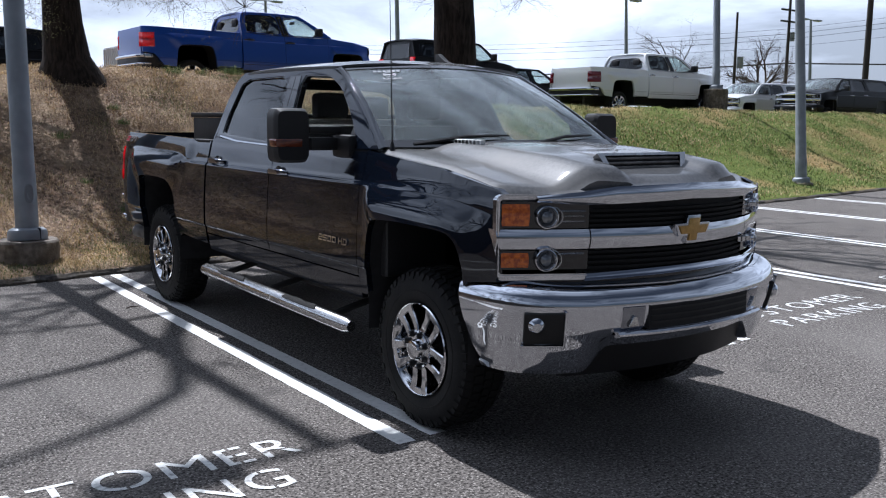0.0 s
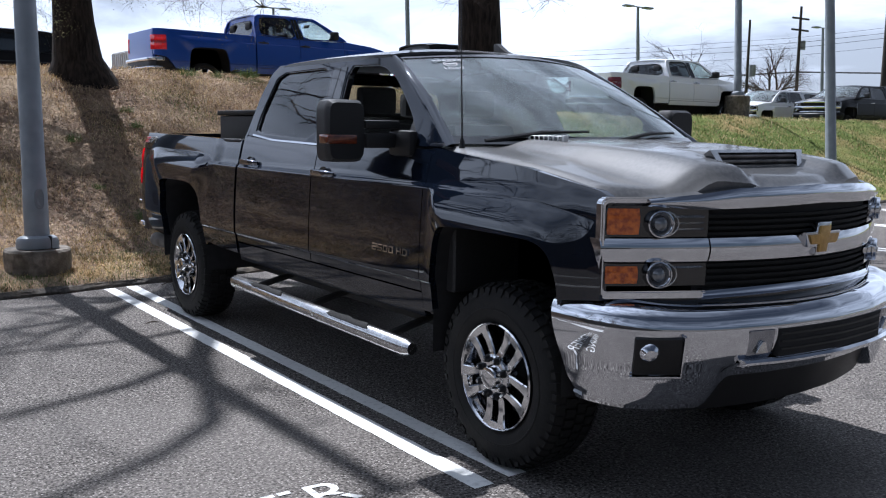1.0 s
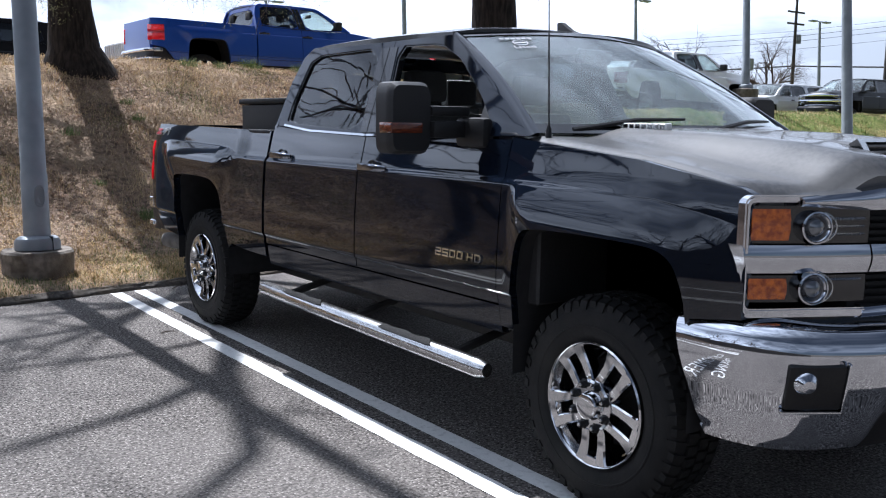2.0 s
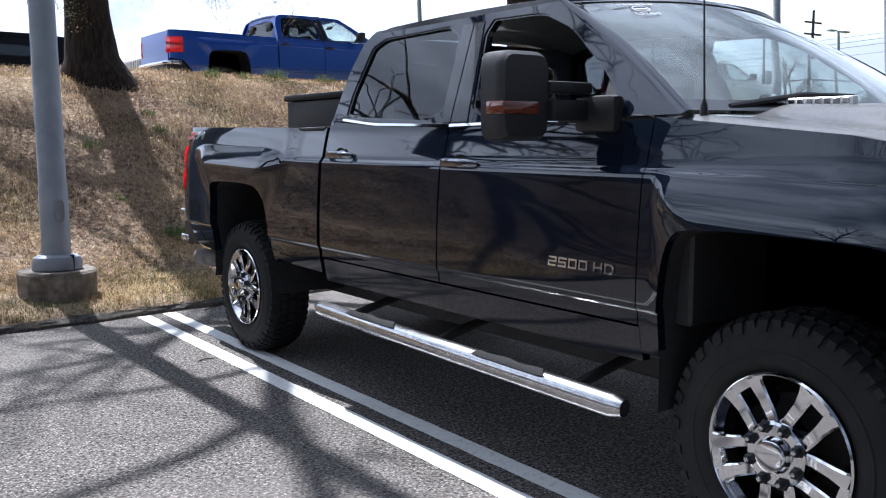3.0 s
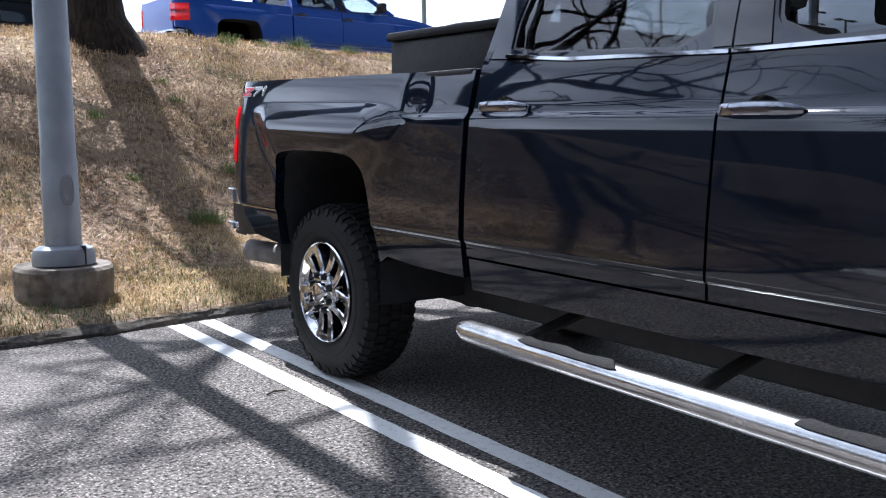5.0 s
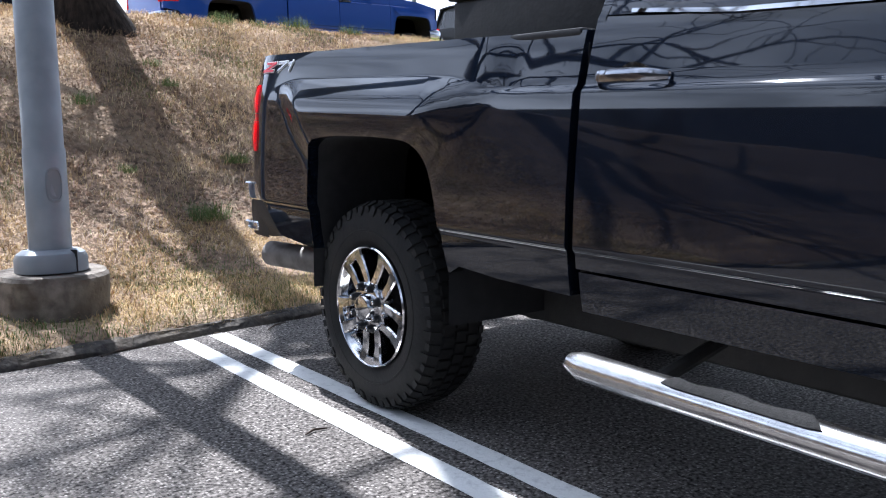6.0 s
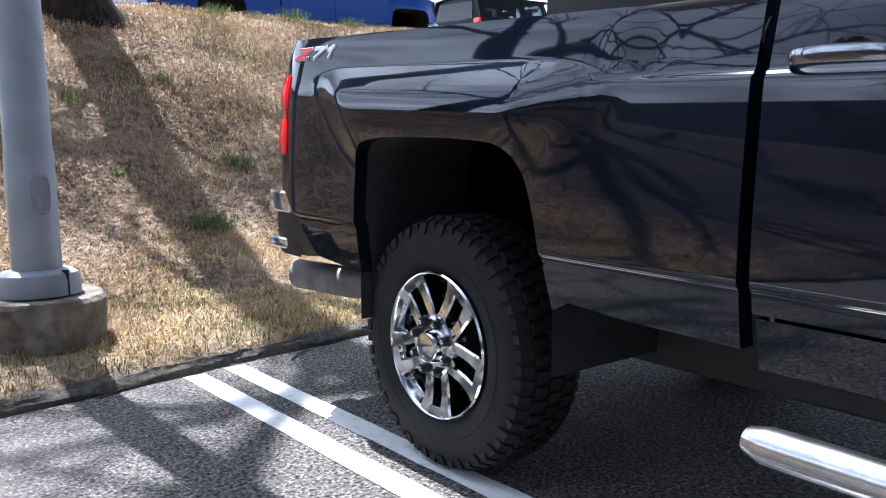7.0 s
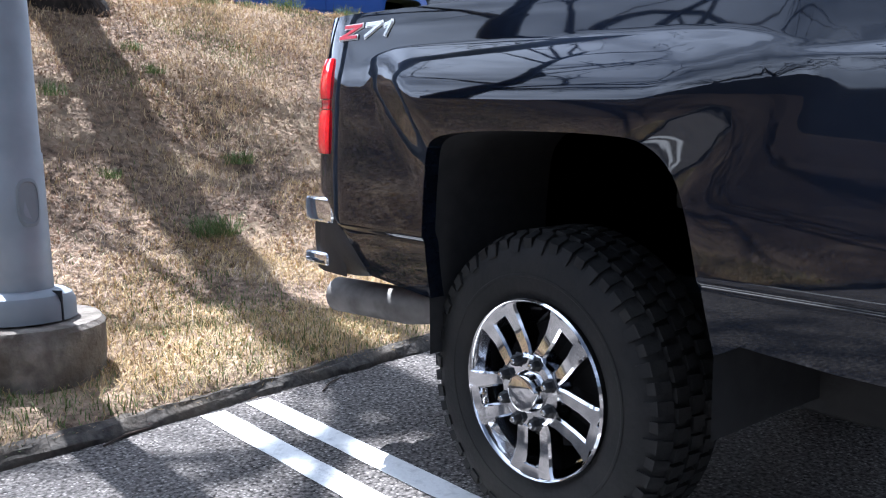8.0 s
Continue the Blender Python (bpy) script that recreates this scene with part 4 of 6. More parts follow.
    # black band and pillar skins along the screen's sides
    for s in (-1, 1):
        def pillar(u, v, s=s):
            p = Vector(screen(0.5 + 0.5 * s * (0.985 + 0.0 * u), v))
            e = Vector((s * half_width(0.405 + (1.20 - 0.405) * v, 1.443 + (1.915 - 1.443) * v, False), 0.405 + (1.20 - 0.405) * v, 1.443 + (1.915 - 1.443) * v))
            p = p + Vector((0, -0.004, 0.004))
            w = p.lerp(e, u)
            return w.x + s * 0.010 * math.sin(math.pi * u), w.y - 0.012 * math.sin(math.pi * u), w.z + 0.004 * math.sin(math.pi * u)
        part("windshield_pillar", sheet(5, 14, pillar, (-s * 0.02, 0.03, 0)), body, car)
    for v0, v1 in ((0.0, 0.07), (0.955, 1.0)):
        part("screen_band", sheet(20, 2, lambda u, v: Vector(screen(u, v0 + (v1 - v0) * v)) + Vector((0, -0.003, 0.003)), (0, 0.002, -0.002)), GLOSSBLACK, ws)
    def edge_z(y):
        return interp(y, [(-0.90, 1.265), (-0.66, 1.302), (-0.2, 1.378), (0.45, 1.447)])
    def mid_z(y):
        return interp(y, [(-0.92, 1.345), (-0.80, 1.384), (-0.68, 1.408), (-0.5, 1.432), (-0.1, 1.460), (0.35, 1.474)])
    def hood(u, v):
        k = 2 * u - 1
        x = 0.912 * k
        y0 = grille_y(min(0.9, abs(x))) + 0.045
        y1 = 0.25 + 0.17 * k * k
        y = y0 + (y1 - y0) * v
        b = 1 - step(0.47, 0.68, abs(x)) if hero else 1 - step(0.30, 0.80, abs(x))
        z = edge_z(y) + (mid_z(y) - edge_z(y)) * b + 0.012 * (1 - k * k)
        if hero:
            z -= 0.040 * (1 - step(0.28, 0.33, abs(x))) * (1 - step(-0.68, -0.58, y)) * step(-0.94, -0.80, y)
        z -= 0.045 * (1 - step(0.0, 0.07, v)) + 0.020 * step(0.965, 1.0, abs(k))
        return x, y, z
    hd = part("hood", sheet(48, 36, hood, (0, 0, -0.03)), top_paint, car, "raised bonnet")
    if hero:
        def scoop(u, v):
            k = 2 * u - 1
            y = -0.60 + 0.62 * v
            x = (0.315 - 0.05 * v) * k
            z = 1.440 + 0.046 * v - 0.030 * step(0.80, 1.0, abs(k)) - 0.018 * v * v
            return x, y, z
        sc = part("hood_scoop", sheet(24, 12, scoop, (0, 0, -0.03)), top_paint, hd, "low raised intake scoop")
        t = pose(0, -0.640, 1.394, -22, 0, 0)
        bm = bmesh.new()
        box(bm, (-0.270, -0.012, -0.034), (0.270, 0.012, 0.046), 0.004, 1)
        part("scoop_opening", bm, GASKET, sc, m=t)
        for z in (-0.020, 0.004, 0.028):
            bm = bmesh.new()
            box(bm, (-0.262, -0.024, z - 0.006), (0.262, -0.010, z + 0.006), 0.003, 1)
            part("scoop_slat", bm, PIPE, sc, m=t)
        outer = [(-0.325, 0.055), (0.325, 0.055), (0.270, -0.052), (-0.270, -0.052)]
        inner = [(-0.278, 0.042), (0.278, 0.042), (0.248, -0.036), (-0.248, -0.036)]
        fr = ring(loop_resample(outer, 64), loop_resample(inner, 64), lambda a, b: t @ Vector((a, -0.026, b)), (0, 0.030, -0.02))
        part("scoop_frame", fr, STEEL, sc, "bright scoop frame")
        bm = bmesh.new()
        box(bm, (-0.478, 0.08, 1.468), (-0.446, 0.33, 1.500), 0.004)
        pl = part("hood_badge", bm, STICKER, hd, "pale raised badge plate on the bonnet", m=pose(0, 0, 0, 0, 0, 0))
        for k in range(7):
            bm = bmesh.new()
            box(bm, (-0.481, 0.092 + 0.033 * k, 1.476), (-0.476, 0.116 + 0.033 * k, 1.497), 0.001, 1)
            part("badge_block", bm, STEEL, pl)
    # cowl, wipers
    def cowl(u, v):
        k = 2 * u - 1
        return 0.90 * k, 0.225 + 0.17 * k * k + 0.14 * v, 1.440 - 0.012 * math.sin(math.pi * v)
    cw = part("cowl", sheet(16, 3, cowl, (0, 0, -0.05)), BLACKPLASTIC, car)
    for x0, x1 in ((-0.72, -0.10), (0.05, 0.68)):
        bm = tube([screen(0.5 + x0 / 1.77, 0.03), Vector(screen(0.5 + (x0 + x1) / 3.54, 0.075)) + Vector((0, -0.02, 0.02)), Vector(screen(0.5 + x1 / 1.77, 0.10)) + Vector((0, -0.012, 0.012))], [0.012, 0.010, 0.006], 6)
        part("wiper", bm, BLACKPLASTIC, car)
    # grille
    bm = bmesh.new()
    curved_bar(bm, -0.60, 0.60, 0.875, 1.275, -0.03, 0.10, 24, 2)
    gr = part("grille", bm, GASKET, car, "dark grille between bright bars")
    for z in (1.135, 1.158, 1.181, 1.204, 0.915, 0.940, 0.965, 0.990, 1.012):
        bm = bmesh.new()
        curved_bar(bm, -0.572, 0.572, z - 0.006, z + 0.006, 0.002, 0.03, 20, 2)
        part("grille_slat", bm, PADRUBBER, gr)
    bm = bmesh.new()
    curved_bar(bm, -0.80, 0.80, lambda x: interp(abs(x), [(0.0, 1.247), (0.58, 1.231), (0.80, 1.244)]), lambda x: interp(abs(x), [(0.0, 1.324), (0.45, 1.314), (0.62, 1.290), (0.80, 1.272)]), 0.030, 0.08, 36, 6)
    part("grille_bar", bm, trim, gr, "broad upper bright bar")
    for x0, x1 in ((-0.955, -0.569), (-0.563, 0.563), (0.569, 0.955)):
        bm = bmesh.new()
        curved_bar(bm, x0, x1, 1.030, 1.120, 0.022, 0.06, 24, 6)
        part("grille_bar", bm, trim, gr, "middle bright bar")
    bm = bmesh.new()
    curved_bar(bm, -0.93, 0.93, 0.830, 0.900, -0.004, 0.06, 30, 2)
    part("bumper_filler", bm, body, gr)
    bm = bmesh.new()
    curved_bar(bm, -0.585, 0.585, lambda x: 0.894 - 0.014 * (x / 0.57) ** 2, lambda x: 0.928 - 0.014 * (x / 0.57) ** 2, 0.024, 0.06, 28, 4)
    part("grille_bar", bm, trim, gr, "lower bright bar")
    if hero:
        for k, (grow, mt, y) in enumerate(((1.0, CHROME, -0.982), (0.80, GOLD, -0.990))):
            a, b, c, d = 0.124, 0.044, 0.031, 0.068
            if k:
                a, b, c, d = 0.106, 0.032, 0.020, 0.054
            pts = [(-a + 0.02, -c), (-b, -c), (-b - 0.006, -d), (b - 0.012, -d), (b - 0.006, -c), (a - 0.02, -c), (a, c), (b + 0.006, c), (b + 0.012, d), (-b + 0.006, d), (-b + 0.0, c), (-a, c)]
            em = shape(pts, 0.03, 0.004, "y")
            part("emblem", em, mt, gr, "gold cross-shaped emblem" if k else "bright emblem rim", m=pose(0, y, 1.100))
        bm = bmesh.new()
        for k in range(3):
            box(bm, (0.50 + 0.036 * k, grille_y(0.55) - 0.03, 0.99), (0.527 + 0.036 * k, grille_y(0.55) + 0.01, 1.018), 0.003, 1)
        part("grille_badge", bm, STEEL, gr, "small badge blocks")
    # front bumper
    prof = [(0.450, 0.130), (0.455, 0.086), (0.50, 0.062), (0.56, 0.044), (0.62, 0.030), (0.69, 0.010), (0.745, 0.0), (0.79, 0.0), (0.825, 0.014), (0.852, 0.045), (0.866, 0.085), (0.870, 0.15)]
    bmat = (CHROME if chrome_bumper else body)
    def bump(u, v):
        s = 2 * u - 1
        x, y = bumper_plan(s)
        j = v * (len(prof) - 1)
        a = prof[min(int(j), len(prof) - 2)]
        b = prof[min(int(j), len(prof) - 2) + 1]
        f = j - min(int(j), len(prof) - 2)
        z, q = a[0] + (b[0] - a[0]) * f, a[1] + (b[1] - a[1]) * f
        z += (0.120 * (1 - step(0.44, 0.58, abs(s)))) * (1 - step(0.5, 0.66, z))
        z += 0.02 * step(0.55, 0.9, abs(s)) * step(0.7, 0.86, z)
        s *= 1 - 0.045 * max(0.0, 0.86 - z) / 0.41
        x, y = bumper_plan(s)
        nx, ny = bumper_plan(s + 0.02 if s < 0.97 else s), bumper_plan(s - 0.02 if s > -0.97 else s)
        t = Vector((nx[0] - ny[0], nx[1] - ny[1], 0)).normalized()
        inn = Vector((-t.y, t.x, 0))
        return x + inn.x * q, y + inn.y * q, z
    fb = part("front_bumper", sheet(96, 30, bump, (0, 0.035, 0)), bmat, car, "wrap-round bright bumper" if chrome_bumper else "painted bumper")
    def on_bumper(x, z, proud=0.0):
        s = interp(abs(x), [(0, 0), (0.30, 0.25), (0.60, 0.5), (0.84, 0.70), (0.93, 0.80)])
        yy = bumper_plan(s)[1]
        s2 = bumper_plan(s + 0.03)
        yaw = math.degrees(math.atan2(s2[1] - yy, s2[0] - bumper_plan(s)[0]))
        return pose(x, yy - proud, z, 0, 0, yaw if x > 0 else -yaw)
    for s in (-1, 1):
        bm = bmesh.new()
        box(bm, (-0.092, -0.004, -0.078), (0.092, 0.05, 0.078), 0.012)
        fg = part("fog_lamp_pocket", bm, BLACKPLASTIC, fb, m=on_bumper(s * 0.835, 0.685, -0.016) @ pose(0, 0, 0, 14, 0, 0))
        bm = lathe([(-0.026, 0.003), (-0.023, 0.022), (-0.010, 0.036), (-0.002, 0.040), (0.01, 0.042)], 28, "y")
        part("fog_lamp", bm, CHROME, fg, "round fog lamp", m=pose(-s * 0.0 - 0.035, -0.006, 0.02))
        for lo, hi in (((-0.1, -0.012, -0.090), (0.1, 0.012, -0.078)), ((0.09, -0.012, -0.09), (0.1, 0.012, 0.088))):
            bm = bmesh.new()
            box(bm, lo, hi, 0.004)
            part("pocket_rim", bm, bmat, fg)
        bm = bmesh.new()
        box(bm, (-0.062, -0.006, -0.062), (0.062, 0.05, 0.062), 0.008)
        tw = part("tow_hook_plate", bm, DARKCHROME, fb, "dark plate round a tow hook", m=on_bumper(s * 0.435, 0.715, -0.010) @ pose(0, 0, 0, 10, 0, 0))
        bm = shape([(-0.030, -0.020), (0.030, -0.020), (0.010, 0.028), (-0.005, 0.030)], 0.02, 0.004, "y")
        part("tow_hook", bm, STEEL, tw, m=pose(0, -0.02, -0.01))
    for lo, hi, mt, nm in ((0.665, 0.775, GASKET, "lower_grille"), (0.632, 0.660, bmat, "chin_bar")):
        wdt = 0.36 if nm == "lower_grille" else 0.52
        g = sheet(24, 3, lambda u, v: (wdt * (2 * u - 1), bumper_plan(interp(abs(wdt * (2 * u - 1)), [(0, 0), (0.30, 0.25), (0.60, 0.5)]))[1] - 0.004 - (0.014 * math.sin(math.pi * v) if nm == "chin_bar" else 0), lo + (hi - lo) * v), (0, 0.03, 0))
        part(nm, g, mt, fb)
    for z in (0.69, 0.72, 0.75):
        g = sheet(20, 1, lambda u, v: (0.35 * (2 * u - 1), bumper_plan(interp(abs(0.35 * (2 * u - 1)), [(0, 0), (0.30, 0.25), (0.60, 0.5)]))[1] - 0.008, z + 0.008 * v), (0, 0.02, 0))
        part("lower_grille_bar", g, BLACKPLASTIC, fb)
    g = sheet(24, 3, lambda u, v: (0.66 * (2 * u - 1), bumper_plan(interp(abs(0.66 * (2 * u - 1)), [(0, 0), (0.30, 0.25), (0.60, 0.5), (0.84, 0.7)]))[1] + 0.10 + 0.07 * (1 - v), 0.425 + 0.15 * v), (0, 0.03, 0))
    part("air_dam", g, BLACKPLASTIC, car, "black plastic air dam")
    # behind the bumper, below the hood: dark bulk that closes the engine bay
    bm = bmesh.new()
    box(bm, (-0.50, -0.70, 0.55), (0.50, 0.44, 1.24), 0.03)
    part("engine_bay", bm, GASKET, car)
    # cab tub: floor, inner walls and firewall
    back = 2.735 if tr else 4.65
    tub = [("cab_floor", (-0.93, 0.45, 0.62), (0.93, back, 0.74)), ("firewall", (-0.90, 0.36, 0.745), (0.90, 0.446, 1.40))]
    tub += [("inner_wall", (min(s * 0.86, s * 0.925), 0.46, 0.745), (max(s * 0.86, s * 0.925), back, 1.405)) for s in (-1, 1)]
    for nm, lo, hi in tub:
        bm = bmesh.new()
        box(bm, lo, hi, 0.01, 1)
        part(nm, bm, DASH, car)
    bm = bmesh.new()
    box(bm, (-0.86, 0.42, 1.10), (0.86, 0.95, 1.385), 0.05)
    box(bm, (0.20, 0.85, 1.25), (0.60, 0.98, 1.44), 0.04)
    part("dashboard", bm, DASH, car)
    bm = bmesh.new()
    for k in range(24):
        a, b = 2 * math.pi * k / 24, 2 * math.pi * (k + 1) / 24
        tube([(0.185 * math.cos(a), 0, 0.185 * math.sin(a)), (0.185 * math.cos(b), 0, 0.185 * math.sin(b))], 0.014, 6, bm, False)
    for a in (0.3, 2.84, 4.71):
        tube([(0, 0, 0), (0.18 * math.cos(a), 0, 0.18 * math.sin(a))], 0.018, 6, bm)
    part("steering_wheel", bm, BLACKPLASTIC, car, m=pose(0.40, 1.08, 1.36, -25, 0, 0))
    make_seat(car, 0.40, 1.25, 0.52)
    make_seat(car, -0.40, 1.25, 0.52)
    make_seat(car, 0.0, 2.02, 1.30, "rear_seat", (-0.42, 0.42))
    bm = bmesh.new()
    box(bm, (-0.12, -0.015, -0.035), (0.12, 0.015, 0.035), 0.012)
    part("inner_mirror", bm, BLACKPLASTIC, car, m=pose(0, 0.98, 1.83, 15, 0, 0))
    if tr:
        # cab back with its window
        o = loop_resample([(-0.925, 0.66), (0.925, 0.66), (0.928, 1.44), (0.72, 1.90), (-0.72, 1.90), (-0.928, 1.44)], 96)
        i = loop_resample([(-0.70, 1.47), (0.70, 1.47), (0.60, 1.82), (-0.60, 1.82)], 96, 2)
        i0 = min(range(96), key=lambda k: (i[k][0] - o[0][0]) ** 2 + (i[k][1] - o[0][1]) ** 2)
        i = np.roll(i, -i0, axis=0)
        back = lambda a, b: (a, 2.745 - 0.10 * max(0.0, b - 1.45) / 0.45, b)
        cb = part("cab_back", ring(o, i, back, (0, -0.03, 0)), body, car)
        bm = bmesh.new()
        f = bm.faces.new([bm.verts.new((a, back(a, b)[1] - 0.012, b)) for a, b in i])
        r = bmesh.ops.extrude_face_region(bm, geom=[f])
        bmesh.ops.translate(bm, verts=[v for v in r["geom"] if isinstance(v, bmesh.types.BMVert)], vec=(0, -0.004, 0))
        rw = part("rear_window", bm, TINTED if not hero else CLEAR, cb, smooth=False)
        rw.visible_shadow = False
        # bed
        bm = bmesh.new()
        box(bm, (-0.88, 2.80, 1.125), (0.88, 4.93, 1.15))
        tub = part("bed_floor", bm, BLACKPLASTIC, car)
        walls = [("bed_underside", (-0.50, 2.80, 0.70), (0.50, 4.93, 1.12)), ("bed_bulkhead", (-0.845, 2.80, 1.152), (0.845, 2.86, 1.41))]
        walls += [("bed_wall", (min(s * 0.85, s * 0.89), 2.80, 1.152), (max(s * 0.85, s * 0.89), 4.80, 1.42)) for s in (-1, 1)]
        for nm, lo, hi in walls:
            bm = bmesh.new()
            box(bm, lo, hi)
            part(nm, bm, BLACKPLASTIC, tub)
        bm = sheet(20, 8, lambda u, v: (0.775 * (2 * u - 1), 5.048 - 0.015 * (2 * u - 1) ** 2 + 0.012 * math.sin(math.pi * v), 0.80 + 0.645 * v), (0, -0.06, 0))
        part("tailgate", bm, body, car)
        # rear bumper: bright upper and lower rails, black between and round the corners
        def rear_plan(k):
            a = abs(k)
            x = interp(a, [(0, 0), (0.7, 0.70), (0.84, 0.85), (0.90, 0.915), (0.95, 0.945), (1.0, 0.952)])
            y = interp(a, [(0, 5.150), (0.7, 5.130), (0.84, 5.095), (0.90, 5.045), (0.95, 4.960), (1.0, 4.860)])
            return (x if k > 0 else -x), y
        rb = part("rear_bumper", sheet(40, 5, lambda u, v: (rear_plan(2 * u - 1)[0], rear_plan(2 * u - 1)[1] - 0.05 + 0.035 * (v if v < 0.5 else 1 - v), 0.62 + 0.22 * v), (0, -0.05, 0)), BLACKPLASTIC, car, "bright rear bumper with black steps")
        for z0, z1, out in ((0.800, 0.866, 0.0), (0.640, 0.676, 0.022)):
            part("bumper_rail", sheet(44, 5, lambda u, v: (rear_plan((2 * u - 1) * 0.91)[0], rear_plan((2 * u - 1) * 0.91)[1] + out - 0.014 * (2 * v - 1) ** 2, z0 + (z1 - z0) * v), (0, -0.13, 0)), CHROME, rb, "bright rail")
        for s in (-1, 1):
            def cheek(u, v, s=s):
                y = 4.615 + 0.36 * u
                z0 = interp(u, [(0, 0.640), (0.3, 0.628), (1, 0.618)])
                z1 = interp(u, [(0, 0.664), (0.55, 0.872), (1, 0.866)])
                return s * (0.966 - 0.030 * u * u - 0.02 * (2 * v - 1) ** 2), y, z0 + (z1 - z0) * v
            part("bumper_corner", sheet(10, 5, cheek, (-s * 0.06, 0, 0)), BLACKPLASTIC, rb)
            for y0, y1, z0, z1, x1 in ((4.835, 5.010, 0.786, 0.872, 0.958), (4.875, 5.025, 0.638, 0.684, 0.955)):
                bm = bmesh.new()
                box(bm, (min(s * 0.86, s * x1), y0, z0), (max(s * 0.86, s * x1), y1, z1), 0.018, 3)
                part("bumper_cap", bm, CHROME, rb, "bright rounded bumper corner")
    else:
        bm = sheet(20, 16, lambda u, v: ((0.91 - 0.18 * max(0, v - 0.6) / 0.4) * (2 * u - 1), 4.75 - 0.06 * (2 * u - 1) ** 4 - 0.12 * max(0, v - 0.6) / 0.4, 0.62 + 1.28 * v), (0, -0.05, 0))
        part("tailgate", bm, body, car)
        bm = sheet(12, 4, lambda u, v: ((0.66 - 0.08 * v) * (2 * u - 1), 4.752 - 0.10 * v, 1.44 + 0.38 * v), (0, -0.02, 0))
        part("rear_window", bm, TINTED, car)
        bm = bmesh.new()
        box(bm, (-0.93, 4.62, 0.52), (0.93, 4.90, 0.80), 0.06)
        part("rear_bumper", bm, body, car)
    # chassis
    bm = bmesh.new()
    box(bm, (-0.42, 1.0, 0.46), (0.05, 2.4, 0.62), 0.04)
    ch = part("chassis", bm, DARKSTEEL, car, "dark underbody")
    pieces = [("frame_rail", (s * 0.47 - 0.045, -0.75, 0.41), (s * 0.47 + 0.045, end - 0.1, 0.66), 0.01) for s in (-1, 1)]
    pieces += [("cross_member", (-0.425, y - 0.05, 0.52), (0.425, y + 0.05, 0.60), 0.0) for y in (-0.4, 0.75, 3.0, 4.6)]
    pieces.append(("fuel_tank", (0.12, 1.2, 0.42), (0.42, 2.6, 0.64), 0.05))
    for nm, lo, hi, bv in pieces:
        bm = bmesh.new()
        box(bm, lo, hi, bv, 1)
        part(nm, bm, DARKSTEEL, ch)
    for y, dx in ((0.0, 0.12), (3.94, 0.0)):
        bm = tube([(-0.74, y, wheel_r), (-0.25, y, wheel_r), (0.74, y, wheel_r)], 0.055, 12)
        ax = part("axle", bm, DARKSTEEL, ch)
        bm = bmesh.new()
        bmesh.ops.create_uvsphere(bm, u_segments=16, v_segments=10, radius=0.17, matrix=Matrix.Translation((dx, y, wheel_r)) @ Matrix.Diagonal((0.9, 1.1, 1, 1)))
        part("differential", bm, DARKSTEEL, ax)
    part("drive_shaft", tube([(0.0, 1.2, 0.52), (0.0, 3.75, 0.43)], 0.045, 10), DARKSTEEL, ch)
    return car


def mirror_shell(s, hero):
    bm = bmesh.new()
    if hero:
        def shell(u, v):
            a = 2 * math.pi * u
            # rounded rectangle section that shrinks to the front
            k = step(0.0, 0.25, v)
            ca, sa = math.cos(a), math.sin(a)
            q = (abs(ca) ** 7 + abs(sa) ** 7) ** (-1 / 7)
            grow = 0.90 + 0.10 * k
            return s * (1.226 + 0.106 * q * ca * grow), 0.812 + 0.118 * v, 1.508 + 0.152 * q * sa * grow
        g = sheet(44, 8, shell)
        bm = g
        for vv in (0.0, 1.0):
            bm.faces.new([bm.verts.new(shell(k / 44, vv)) for k in range(44)])
    else:
        box(bm, (min(s * 1.02, s * 1.22), 0.78, 1.44), (max(s * 1.02, s * 1.22), 0.92, 1.63), 0.04)
    return bm


# ---------------------------------------------------------------- ground, lot, bank
def kerb_y(x):
    return 5.70 + 0.125 * x


BANK = [(-0.6, -0.04), (-0.1, -0.04), (0.0, 0.02), (0.05, 0.066), (0.3, 0.10), (1.0, 0.17), (1.7, 0.36), (2.4, 0.60), (2.8, 0.79), (3.5, 1.28), (4.4, 1.74), (5.3, 2.18), (6.0, 2.33), (7.5, 2.22), (9.0, 2.03), (40.0, 1.8), (400.0, 1.6)]
EAST = [(2.0, 0.46), (3.0, 0.90), (4.0, 1.40), (5.0, 1.83), (5.6, 1.95), (6.2, 1.86), (7.0, 1.68), (9.0, 1.48), (40.0, 1.30), (400.0, 1.2)]
WEST = -15.4


def bank_z(x, y):
    d = max(y - kerb_y(x), (WEST - x) * 1.0)
    z = interp(d, BANK)
    if d > 2.0:
        z += (interp(d, EAST) - z) * step(5.0, 11.0, x)
    if d > 0.25:
        k = min(1.0, (d - 0.25) / 1.2)
        z += k * (0.07 * noise.noise((x * 0.55, y * 0.55, 3.1)) + 0.034 * noise.noise((x * 1.9, y * 1.9, 8.0)) + 0.030 * noise.noise((x * 4.7, y * 4.7, 2.0)) + 0.016 * noise.noise((x * 9.5, y * 9.5, 5.0)))
    return z


